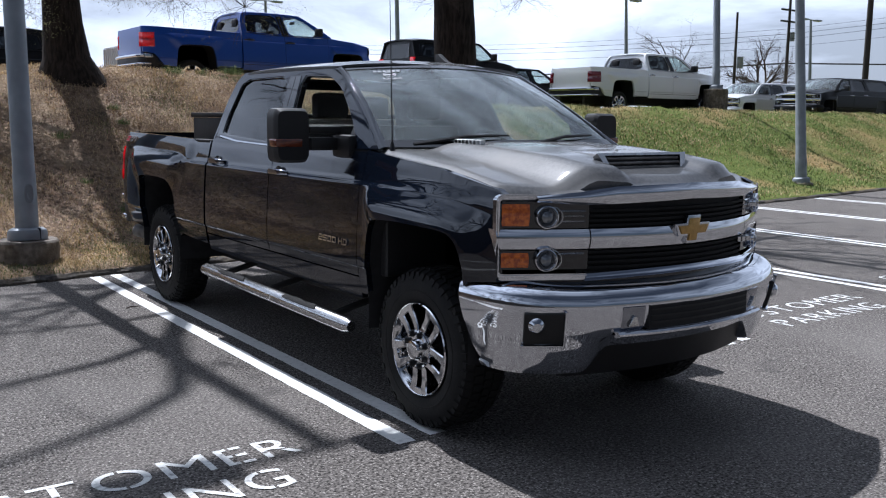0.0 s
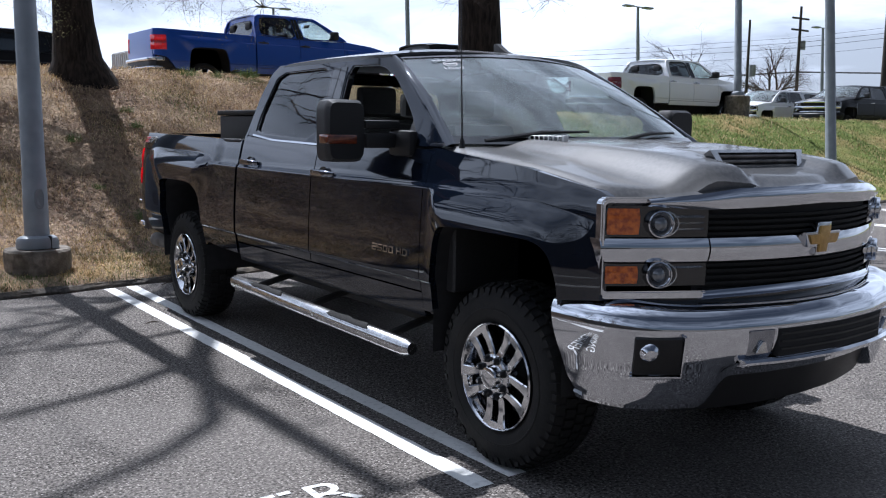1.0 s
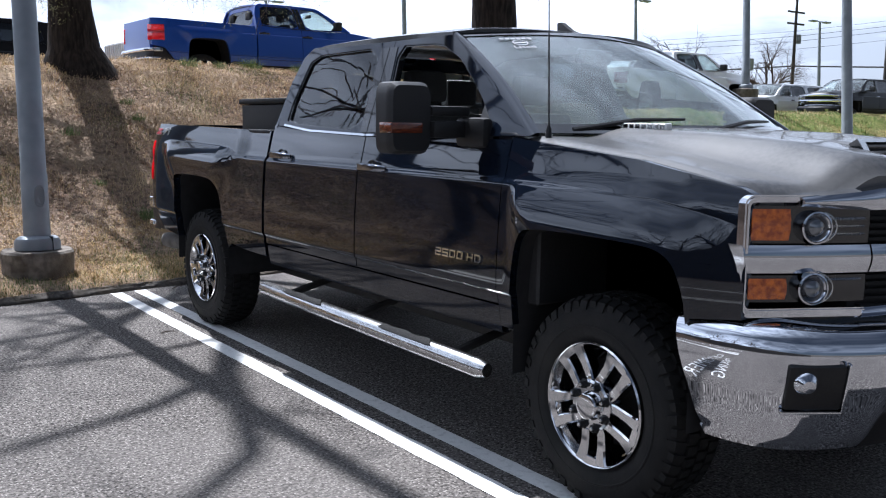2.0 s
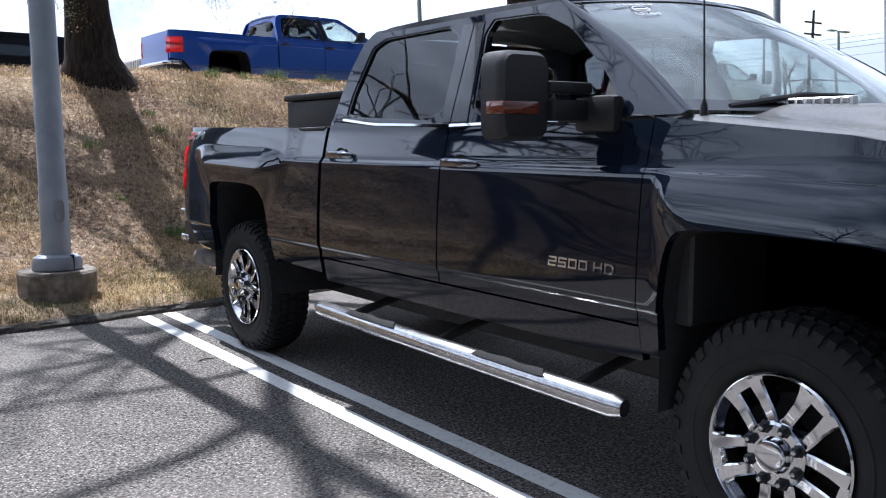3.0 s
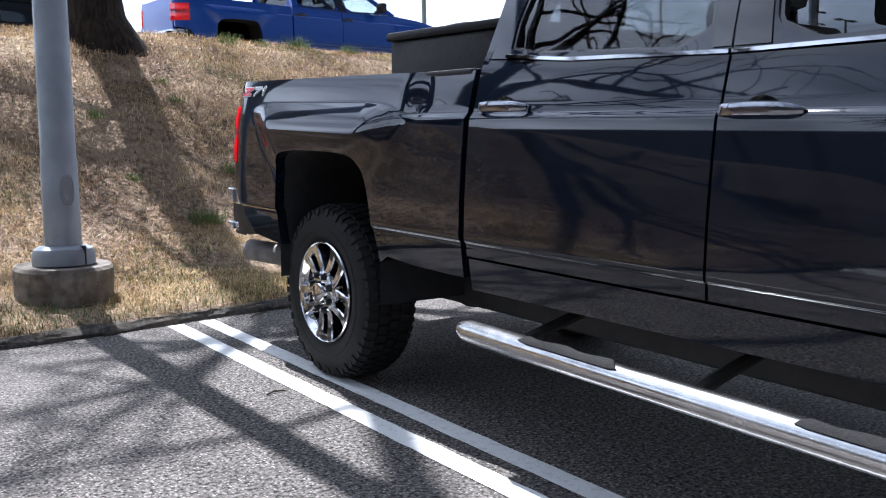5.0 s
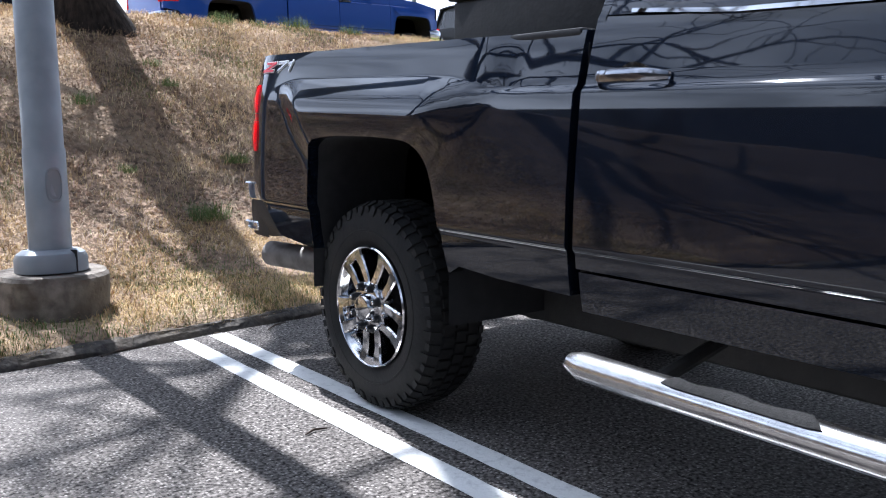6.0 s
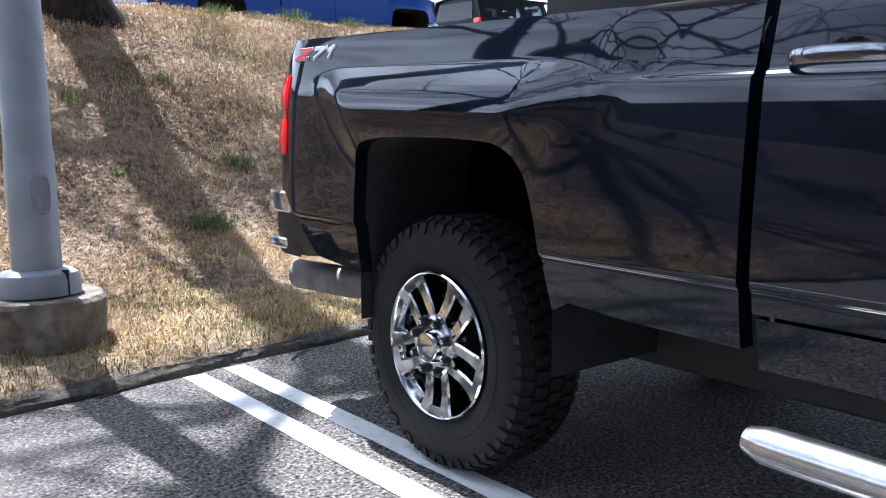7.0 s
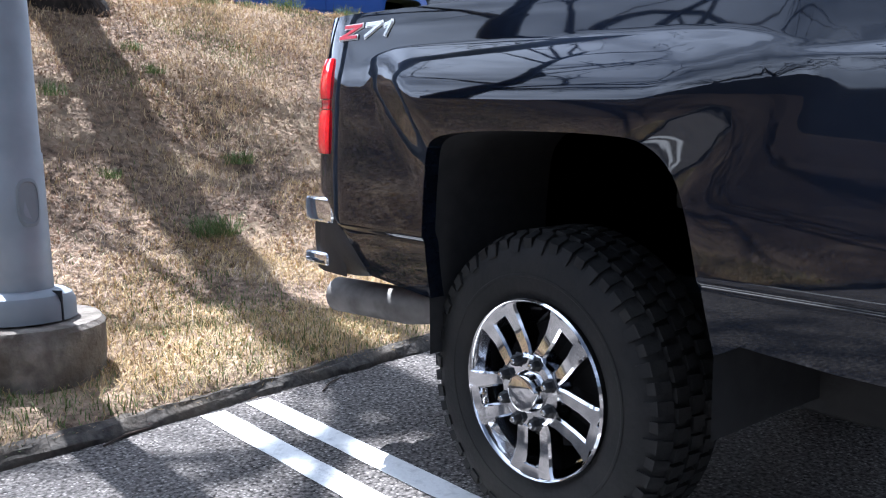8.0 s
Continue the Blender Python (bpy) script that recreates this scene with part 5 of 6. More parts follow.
def bank_material():
    m = bpy.data.materials.new("bank_ground")
    m.use_nodes = True
    n, l = m.node_tree.nodes, m.node_tree.links
    b = n["Principled BSDF"]
    b.inputs["Roughness"].default_value, b.inputs["Specular IOR Level"].default_value = 0.95, 0.1
    co = n.new("ShaderNodeTexCoord")

    def nz(scale, a, z):
        t = n.new("ShaderNodeTexNoise")
        t.inputs["Scale"].default_value, t.inputs["Detail"].default_value = scale, 7.0
        l.new(co.outputs["Object"], t.inputs["Vector"])
        r = n.new("ShaderNodeMapRange")
        r.inputs["From Min"].default_value, r.inputs["From Max"].default_value = a, z
        l.new(t.outputs["Fac"], r.inputs["Value"])
        return r.outputs["Result"]

    def mix(f, a, c):
        x = n.new("ShaderNodeMixRGB")
        l.new(f, x.inputs["Fac"])
        for s, v in (("Color1", a), ("Color2", c)):
            if isinstance(v, tuple):
                x.inputs[s].default_value = (*v, 1)
            else:
                l.new(v, x.inputs[s])
        return x.outputs["Color"]

    soil = mix(nz(17, 0.38, 0.62), (0.30, 0.215, 0.150), (0.10, 0.072, 0.052))
    soil = mix(nz(1.1, 0.45, 0.65), soil, (0.36, 0.27, 0.18))
    turf = mix(nz(14, 0.35, 0.65), (0.15, 0.17, 0.045), (0.07, 0.105, 0.02))
    turf = mix(nz(0.5, 0.48, 0.66), turf, (0.29, 0.21, 0.095))
    sep = n.new("ShaderNodeSeparateXYZ")
    l.new(co.outputs["Object"], sep.inputs["Vector"])
    add = n.new("ShaderNodeMath")
    add.operation = "MULTIPLY_ADD"
    add.inputs[1].default_value = 5.0
    l.new(nz(0.6, 0.2, 0.8), add.inputs[0])
    l.new(sep.outputs["X"], add.inputs[2])
    r = n.new("ShaderNodeMapRange")
    r.inputs["From Min"].default_value, r.inputs["From Max"].default_value = 6.5, 10.5
    l.new(add.outputs[0], r.inputs["Value"])
    # shade put into the unseen west soil's colour, dimming the flank's reflections
    west_dark = n.new("ShaderNodeMapRange")
    west_dark.inputs["From Min"].default_value, west_dark.inputs["From Max"].default_value = -1.2, -3.6
    l.new(add.outputs[0], west_dark.inputs["Value"])
    soil = mix(west_dark.outputs["Result"], soil, mix(nz(9, 0.35, 0.65), (0.085, 0.060, 0.046), (0.038, 0.028, 0.022)))
    l.new(mix(r.outputs["Result"], soil, turf), b.inputs["Base Color"])
    bp = n.new("ShaderNodeBump")
    bp.inputs["Strength"].default_value, bp.inputs["Distance"].default_value = 1.0, 0.03
    l.new(nz(26, 0.2, 0.8), bp.inputs["Height"])
    l.new(bp.outputs["Normal"], b.inputs["Normal"])
    return m


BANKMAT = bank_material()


def make_ground():
    xs = np.concatenate([np.linspace(-420, -40, 8), np.linspace(-36, -8, 22), np.linspace(-7.5, 8, 230), np.linspace(8.5, 40, 64), np.linspace(48, 420, 8)])
    ds = np.concatenate([np.linspace(-420, -20, 6), np.linspace(-12, -0.7, 8), np.linspace(-0.6, 7.6, 130), np.linspace(8, 14, 10), np.linspace(20, 420, 8)])
    verts = [(x, kerb_y(max(-60.0, min(80.0, x))) + d, bank_z(x, kerb_y(max(-60.0, min(80.0, x))) + d)) for x in xs for d in ds]
    n = len(ds)
    faces = [(i * n + j, (i + 1) * n + j, (i + 1) * n + j + 1, i * n + j + 1) for i in range(len(xs) - 1) for j in range(n - 1)]
    me = bpy.data.meshes.new("ground")
    me.from_pydata(verts, [], faces)
    tagged(link("ground", me, BANKMAT), "grassy bank with dead leaves above the parking lot", "ground", kind="structure")
    me = bpy.data.meshes.new("parking_lot")
    vs, fs = [], []
    xx = np.linspace(WEST, 70, 40)
    for x in xx:
        vs += [(x, -70, 0), (x, -8, 0), (x, kerb_y(x) + 0.03, 0)]
    for i in range(len(xx) - 1):
        for j in range(2):
            a = 3 * i + j
            fs.append((a, a + 3, a + 4, a + 1))
    me.from_pydata(vs, [], fs)
    tagged(link("parking_lot", me, ASPHALT), "dark worn asphalt of a parking lot", "parking lot", kind="structure")
    # worn asphalt kerb
    def kerb(u, v):
        x = -13 + 62 * u
        prof = [(-0.050, -0.01), (-0.038, 0.020), (-0.018, 0.040), (0.005, 0.052), (0.030, 0.055), (0.055, 0.030)]
        j = min(int(v * 5), 4)
        f = v * 5 - j
        d = prof[j][0] + (prof[j + 1][0] - prof[j][0]) * f
        z = prof[j][1] + (prof[j + 1][1] - prof[j][1]) * f
        q = noise.noise((x * 3.1, v * 2, 1.0))
        return x, kerb_y(x) + d + 0.024 * q + 0.012 * noise.noise((x * 13, v * 5, 6.0)), z * (1 + 0.22 * noise.noise((x * 2.0, 4.0, v * 3))) + (0.014 * noise.noise((x * 15, v * 9, 0)) if v > 0 else 0)
    tagged(part("kerb", sheet(900, 10, kerb), KERB), "low crumbling asphalt kerb along the bank", "kerb", kind="structure")
    def west_kerb(u, v):
        p = [(-0.16, 0.08), (0.0, 0.1), (0.08, 0.06), (0.1, -0.01)][round(v * 3)]
        return WEST + p[0], -60 + 63.8 * u, p[1]
    tagged(part("kerb", sheet(60, 3, west_kerb), KERB), "low asphalt kerb along the bank", "kerb", kind="structure")


make_ground()
# unseen wall, added so the chrome mirrors a dark band
bm = bmesh.new()
box(bm, (-60, -58.4, -0.1), (70, -58.0, 5.2), 0.02, 1)
wall_mat = material("dull_block_wall", (0.10, 0.09, 0.082), (0.06, 0.055, 0.05), scale=2.5, rough=0.9, bump=0.3, bump_scale=12)
tagged(part("unseen_wall_north", bm, wall_mat), "plain dull unseen wall added to darken the chrome's reflections", "wall", kind="structure")
# out of view: added as a dark mass that the truck's side reflects
bm = bmesh.new()
box(bm, (-15.6, -60, -0.1), (-15.2, 60, 3.6), 0.02, 1)
tagged(part("unseen_wall_west", bm, wall_mat), "plain dull unseen wall added as a dark mass for the flank to reflect", "wall", kind="structure")


def make_line(x, y0, y1, mat=LINE, width=0.105):
    n = 60
    bm = bmesh.new()
    rows = []
    for k in range(n + 1):
        y = y0 + (y1 - y0) * k / n
        a, b = (0.006 * noise.noise((x * 7, y * 9, s)) for s in (0.0, 5.0))
        rows.append((bm.verts.new((x - width / 2 + a, y, 0.004)), bm.verts.new((x + width / 2 + b, y, 0.004))))
    for p, q in zip(rows, rows[1:]):
        bm.faces.new((p[0], p[1], q[1], q[0]))
    return tagged(part("parking_line", bm, mat), "white painted parking line on the asphalt", "road marking", "parking lines", "structure")


for k in range(-3, 6):
    for dx in (0.0, 0.208):
        x = -1.105 + 3.10 * k + dx
        make_line(x, -0.165 + 0.125 * (x + 1.1), 5.49 + 0.125 * (x + 1.1))


def fit_words(name, text, x0, x1, y0, y1, mat, label):
    """Stencilled capitals: each letter is cut by the bridges of its stencil, then set side by side to the width."""
    cuts = {"C": "v", "O": "v", "S": "v", "G": "v", "U": "v", "R": "h", "A": "h", "P": "h", "K": "h", "E": "v", "M": "", "N": "", "T": "h", "I": ""}
    out, pen = bmesh.new(), 0.0
    for ch in text:
        ob = words("letter", ch, 1.0, None, None, None, 0.0)
        me = ob.data
        bpy.data.objects.remove(ob)
        bm = bmesh.new()
        bm.from_mesh(me)
        bpy.data.meshes.remove(me)
        bmesh.ops.remove_doubles(bm, verts=bm.verts, dist=0.0005)
        xs = [v.co.x for v in bm.verts]
        ys = [v.co.y for v in bm.verts]
        cx, cy = (min(xs) + max(xs)) / 2, (min(ys) + max(ys)) / 2
        way = cuts.get(ch, "")
        if way:
            n = (1, 0, 0) if way == "v" else (0, 1, 0)
            mid = cx if way == "v" else cy - (0.12 if ch in "TKR" else 0.0)
            for off in (-0.022, 0.022):
                p = (mid + off, 0, 0) if way == "v" else (0, mid + off, 0)
                bmesh.ops.bisect_plane(bm, geom=list(bm.verts) + list(bm.edges) + list(bm.faces), plane_co=p, plane_no=n)
            axis = 0 if way == "v" else 1
            gone = [f for f in bm.faces if abs(f.calc_center_median()[axis] - mid) < 0.022]
            bmesh.ops.delete(bm, geom=gone, context="FACES")
        bmesh.ops.translate(bm, verts=bm.verts, vec=(pen - min(xs), 0, 0))
        pen += max(xs) - min(xs) + 0.16
        tmp = bpy.data.meshes.new("letter")
        bm.to_mesh(tmp)
        bm.free()
        out.from_mesh(tmp)
        bpy.data.meshes.remove(tmp)
    ys = [v.co.y for v in out.verts]
    pen -= 0.16
    for v in out.verts:
        v.co = (x0 + (x1 - x0) * v.co.x / pen, y0 + (y1 - y0) * (v.co.y - min(ys)) / (max(ys) - min(ys)), 0.004)
    return tagged(part(name, out, mat, tidy=False, smooth=False), label, "road marking", "stencilled bay words", "structure")


for k in (-1, 0, 1):
    c = {-1: -2.535, 0: 3.60, 1: 6.72}[k]
    b = 0.125 * (c + 2.53) * 0.85
    fit_words("bay_lettering", "CUSTOMER", c - 0.99, c + 0.95, 0.025 + b, 0.255 + b, FADED, "worn white stencilled words on the asphalt")
    fit_words("bay_lettering", "PARKING", c - 0.70, c + 0.75, -0.325 + b, -0.10 + b, FADED, "worn white stencilled words on the asphalt")


# ---------------------------------------------------------------- bank cover
def scatter(name, count, xr, dr, maker, mat, label, category, density=None, seed=1):
    rng = np.random.default_rng(seed)
    verts, faces = [], []
    made = 0
    while made < count:
        x, d = rng.uniform(*xr), rng.uniform(*dr)
        y = kerb_y(x) + d
        if density and rng.random() > density(x, d, y):
            made += 0.25
            continue
        made += 1
        maker(verts, faces, x, y, bank_z(x, y), rng)
    me = bpy.data.meshes.new(name)
    me.from_pydata(verts, [], faces)
    return tagged(link(name, me, mat, smooth=False), label, category, kind="stuff")


def blade(lo, hi, width, flat):
    def make(verts, faces, x, y, z, rng):
        h = rng.uniform(lo, hi)
        a, lean = rng.uniform(0, 6.283), rng.uniform(*flat)
        dx, dy = math.cos(a) * h * lean, math.sin(a) * h * lean
        w = width * rng.uniform(0.6, 1.3)
        px, py = -math.sin(a) * w, math.cos(a) * w
        n = len(verts)
        up = h * math.sqrt(max(0.04, 1 - min(lean, 0.98) ** 2))
        verts += [(x - px, y - py, z - 0.01), (x + px, y + py, z - 0.01), (x + dx * 0.5 + px * 0.7, y + dy * 0.5 + py * 0.7, z + up * 0.65), (x + dx * 0.5 - px * 0.7, y + dy * 0.5 - py * 0.7, z + up * 0.65), (x + dx, y + dy, z + up * 0.9)]
        faces += [(n, n + 1, n + 2, n + 3), (n + 3, n + 2, n + 4)]
    return make


def leaf(verts, faces, x, y, z, rng):
    s = rng.uniform(0.005, 0.015)
    a = rng.uniform(0, 6.283)
    c, q = math.cos(a) * s, math.sin(a) * s
    n = len(verts)
    t1, t2, t3 = rng.uniform(0.0, 0.024, 3)
    z += 0.006
    verts += [(x - c, y - q, z + t1), (x + q * 0.6, y - c * 0.6, z + t2), (x + c, y + q, z + t3), (x - q * 0.6, y + c * 0.6, z + 0.004)]
    faces += [(n, n + 1, n + 2, n + 3)]


def patch(x, y, s, seed):
    return noise.noise((x * s, y * s, seed))


scatter("dry_grass", 130000, (-5.0, 6.0), (0.0, 2.4), blade(0.02, 0.085, 0.0017, (0.66, 1.0)), GOLDSTRAW, "matted yellow dry grass at the foot of the bank", "dry grass", lambda x, d, y: min(1, max(0.0, 1.15 - d * 0.5 + 1.1 * patch(x, y, 1.6, 2) - (0.6 if d < 0.35 else 0.25 if d < 0.7 else 0))), 1)
scatter("dry_grass", 120000, (-6.0, 8.0), (1.4, 7.4), blade(0.03, 0.105, 0.0026, (0.45, 1.0)), STRAW, "thin straw-coloured dry grass on the slope", "dry grass", lambda x, d, y: min(1, max(0.12, 0.45 + 1.3 * patch(x, y, 0.9, 5) + 0.2 * (d - 3.6))), 2)
scatter("dead_stalks", 75000, (-6.0, 7.5), (0.3, 6.8), blade(0.05, 0.16, 0.0021, (0.86, 1.0)), STALK, "thin brown dead stalks lying matted on the slope", "dead grass", lambda x, d, y: min(1, max(0.15, 0.65 + 1.3 * patch(x, y, 0.9, 9) - (0.35 if d < 1.2 else 0))), 8)
scatter("leaf_litter", 55000, (-6.0, 7.5), (0.3, 6.6), leaf, LITTER, "brown dead leaves lying on the slope", "leaf litter", lambda x, d, y: min(1, max(0.06, 0.55 + 1.2 * patch(x, y, 0.8, 9) - (0.45 if d < 1.4 else 0) - 0.16 * max(0, d - 3.6))), 3)
scatter("green_grass", 75000, (-5.0, 6.5), (0.0, 6.8), blade(0.02, 0.065, 0.0022, (0.3, 0.95)), GREEN, "short green grass among the straw", "grass", lambda x, d, y: max(0.03, 2.2 * patch(x, y, 1.0, 14) - 0.14 + max(0.0, 1.3 - 1.1 * d)), 4)
scatter("green_grass", 60000, (6.0, 30.0), (0.1, 7.2), blade(0.04, 0.09, 0.006, (0.4, 0.98)), GREEN, "green spring grass on the bank", "grass", lambda x, d, y: min(1, max(0.1, 0.65 + 1.2 * patch(x, y, 0.5, 21))), 5)
scatter("dry_grass", 30000, (6.0, 30.0), (0.1, 7.2), blade(0.04, 0.10, 0.006, (0.4, 0.98)), STRAW, "dry grass among the green on the bank", "dry grass", lambda x, d, y: min(1, max(0.02, 0.15 + 1.8 * patch(x, y, 0.4, 33) + 0.07 * d)), 6)


def make_tuft(x, y, size, mat=TUFTGREEN, blades=90, label="clump of fresh green grass on the bank"):
    rng = np.random.default_rng(int(abs(x * 91 + y * 37)))
    verts, faces = [], []
    mk = blade(size * 0.22, size * 0.75, 0.0019, (0.35, 1.0))
    for _ in range(blades * 3):
        a, r = rng.uniform(0, 6.283), size * 0.62 * rng.random() ** 0.7
        mk(verts, faces, r * math.cos(a), r * math.sin(a), 0.0, rng)
    me = bpy.data.meshes.new("grass_tuft")
    me.from_pydata(verts, [], faces)
    tagged(link("grass_tuft", me, mat, m=pose(x, y, bank_z(x, y)), smooth=False), label, "grass tuft", "grass tufts on the bank")


for x, y, s, n in ((-0.05, 7.58, 0.26, 160), (0.62, 8.55, 0.20, 90), (-0.42, 8.35, 0.14, 70), (3.13, 12.05, 0.34, 150), (1.92, 11.7, 0.30, 130), (0.45, 9.6, 0.16, 60), (2.5, 11.85, 0.22, 80), (4.1, 12.2, 0.28, 90), (0.46, 10.1, 0.18, 60), (-0.5, 9.15, 0.2, 60)):
    make_tuft(x, y, s, blades=n)


def make_twig(x, y, rz, length, z=0.006):
    bm = tube([(-length / 2, 0, 0), (0, 0.012, 0.004), (length / 2, -0.004, 0)], [0.004, 0.005, 0.003], 5)
    tagged(part("fallen_twig", bm, TWIG, m=pose(x, y, z, 0, 0, rz)), "thin dry twig lying on the asphalt", "twig", "fallen twigs")


make_twig(-1.25, 3.82, 12, 0.10)
make_twig(-1.45, 5.45, 20, 0.22)
make_twig(-0.55, 5.50, 35, 0.20)
make_twig(3.3, -0.35, -15, 0.14)
make_twig(3.9, -0.1, 30, 0.10)

# ---------------------------------------------------------------- poles
def make_lamp_pole(x, y, height, r=0.105, base=0.30, collar=0.19, lean=(-3.2, 0.2), z=None, heads=2, label="tall grey steel lamp post on a round concrete footing", pier=0.26, detail=True):
    z = bank_z(x, y) - 0.06 if z is None else z
    p = thing("lamp_post", (x, y, z), label=label, category="lamp post", group="lamp posts")
    bm = lathe([(-0.3, base * 0.97), (0.0, base), (pier * 0.6, base * 1.02), (pier - 0.02, base * 1.0), (pier, base * 0.94), (pier + 0.002, 0.0)], 40, "z")
    for v in bm.verts:
        v.co += Vector((noise.noise(v.co * 5), noise.noise(v.co * 5 + Vector((7, 0, 0))), 0)) * 0.02
    part("concrete_footing", bm, CONCRETE, p, "weathered stained concrete")
    t = pose(0, 0, pier, lean[0], lean[1], 0)
    part("pole", lathe([(0.0, r * 1.06), (0.66, r * 1.05), (0.672, r * 1.0), (height * 0.5, r * 0.84), (height, r * 0.6)], 32, "z"), GALV, p, m=t)
    if detail:
        bm = lathe([(0.0, collar), (0.07, collar), (0.10, collar * 0.93), (0.118, collar * 0.78), (0.122, r)], 32, "z")
        cl = part("base_cover", bm, GALV, p, m=t)
        for a in (-62, 118):
            bm = bmesh.new()
            box(bm, (collar * 0.6, -0.004, 0.0), (collar + 0.003, 0.004, 0.118), 0.001, 1)
            part("cover_seam", bm, GASKET, cl, m=pose(0, 0, 0, 0, 0, a))
        bm = bmesh.new()
        rows = []
        for k in range(28):
            a = 2 * math.pi * k / 28
            q = (abs(math.cos(a)) ** 3 + abs(math.sin(a)) ** 3) ** (-1 / 3)
            rows.append([bm.verts.new((f * 0.045 * q * math.cos(a), -math.sqrt(max(0.0, (r * 1.055) ** 2 - (f * 0.045 * q * math.cos(a)) ** 2)) - lift, f * 0.095 * q * math.sin(a))) for f, lift in ((1.0, -0.004), (1.0, 0.006), (0.86, 0.007), (0.82, 0.002))])
        for k in range(28):
            for w in range(3):
                bm.faces.new((rows[k][w], rows[(k + 1) % 28][w], rows[(k + 1) % 28][w + 1], rows[k][w + 1]))
        bm.faces.new([q[3] for q in rows])
        part("hand_hole_cover", bm, GALV, p, m=t @ pose(0, 0, 0.47, 0, 0, 8))
    for k in range(heads):
        s = 1 if k else -1
        bm = bmesh.new()
        box(bm, (min(s * 0.05, s * 0.75), -0.03, -0.03), (max(s * 0.05, s * 0.75), 0.03, 0.03), 0.01)
        box(bm, (min(s * 0.45, s * 1.15), -0.16, -0.06), (max(s * 0.45, s * 1.15), 0.16, 0.04), 0.03)
        part("lamp_head", bm, GALV, p, m=t @ pose(0, 0, height))
    return p


make_lamp_pole(-1.575, 6.15, 10.2)
make_lamp_pole(15.9, 8.75, 9.5, 0.12, 0.26, 0.2, lean=(-3.2, -2.4), pier=0.08, label="tall grey steel lamp post at the kerb")
make_lamp_pole(19.7, 14.3, 9.0, 0.11, 0.36, 0.2, pier=0.78, label="grey lamp post on a tall concrete pier on the bank")
for x, y, top in ((36.5, 33.7, 8.5), (21.8, 50.5, 8.8), (55.3, 34.0, 8.7)):
    make_lamp_pole(x, y, top - 2.0, 0.13, 0.3, 0.2, z=1.9, pier=0.1, detail=False, label="distant double-headed parking lot lamp")
make_lamp_pole(20.9, 33.9, 11, 0.12, 0.3, 0.2, z=1.9, pier=0.1, detail=False, label="slim distant lamp post")


def make_utility_pole(x, y, height, r, arms=1):
    p = thing("utility_pole", (x, y, 1.8), label="dark wooden utility pole with cross arm", category="utility pole", group="utility poles")
    part("pole", lathe([(-0.2, r), (height * 0.5, r * 0.85), (height, r * 0.65)], 14, "z"), WOODPOLE, p)
    for k in range(arms):
        bm = bmesh.new()
        box(bm, (-1.1, -0.06, height - 1.0 - 0.9 * k), (1.1, 0.06, height - 0.86 - 0.9 * k), 0.01, 1)
        part("cross_arm", bm, WOODPOLE, p)
    bm = lathe([(-0.35, 0.0), (-0.35, 0.2), (0.35, 0.2), (0.38, 0.0)], 14, "z")
    part("transformer", bm, GALV, p, m=pose(0.35, -0.1, height - 3.0))


make_utility_pole(62.6, 41.0, 9.6, 0.15, 2)
make_utility_pole(35.4, 18.6, 12.0, 0.14, 0)
make_utility_pole(44.3, 32.2, 6.4, 0.10, 0)


def make_wire(a, b, sag, r=0.03):
    a, b = Vector(a), Vector(b)
    pts = [a.lerp(b, k / 24) - Vector((0, 0, sag * math.sin(math.pi * k / 24))) for k in range(25)]
    tagged(part("overhead_wire", tube(pts, r, 5), CABLE), "black overhead cable between utility poles", "cable", "overhead wires")


for z0, z1, r in ((6.5, 6.3, 0.06), (10.2, 8.6, 0.015), (9.9, 8.2, 0.015), (9.0, 7.6, 0.012), (10.6, 9.0, 0.012)):
    make_wire((78, 17, z0 + (2.0 if r < 0.05 else 0)), (62.6, 41, z1), 0.3, r)
    make_wire((62.6, 41, z1), (38, 80, z1 - 0.4), 0.6, r)


# ---------------------------------------------------------------- trees
def grow(bm, twigs, buds, rng, p, d, r, length, level, levels, spread, droop):
    """One limb that wanders, tapers and forks."""
    n = max(3, int(length / (0.5 if level < 2 else 0.28))) if level < 3 else max(4, int(length / 0.09))
    pts, rad = [p.copy()], [r]
    for k in range(n):
        d = (d + Vector(rng.normal(0, 0.13 if level < 3 else 0.24, 3)) + Vector((0, 0, -droop * level * 0.04))).normalized()
        p = p + d * (length / n)
        pts.append(p.copy())
        rad.append(r * (1 - 0.72 * (k + 1) / n))
    tube(pts, rad, 12 if level == 0 else 8 if level == 1 else 5 if level == 2 else 3, bm if level < 3 else twigs, False)
    if level >= levels:
        for q in pts[1:]:
            if rng.random() < 0.6:
                buds.append(q)
        return
    kids = (5, 5, 5, 4, 3)[level]
    for k in range(kids):
        f = rng.uniform(0.35, 1.0) if level else rng.uniform(0.55, 1.0)
        i = min(n, max(1, int(f * n)))
        side = Vector(rng.normal(0, 1, 3))
        side = (side - d * side.dot(d)).normalized()
        nd = (d * math.cos(spread) + side * math.sin(spread)).normalized()
        if nd.z < -0.2:
            nd.z = abs(nd.z) * 0.3
        grow(bm, twigs, buds, rng, pts[i], nd.normalized(), rad[i] * 0.68, length * rng.uniform(0.5, 0.75), level + 1, levels, spread * rng.uniform(0.8, 1.2), droop)


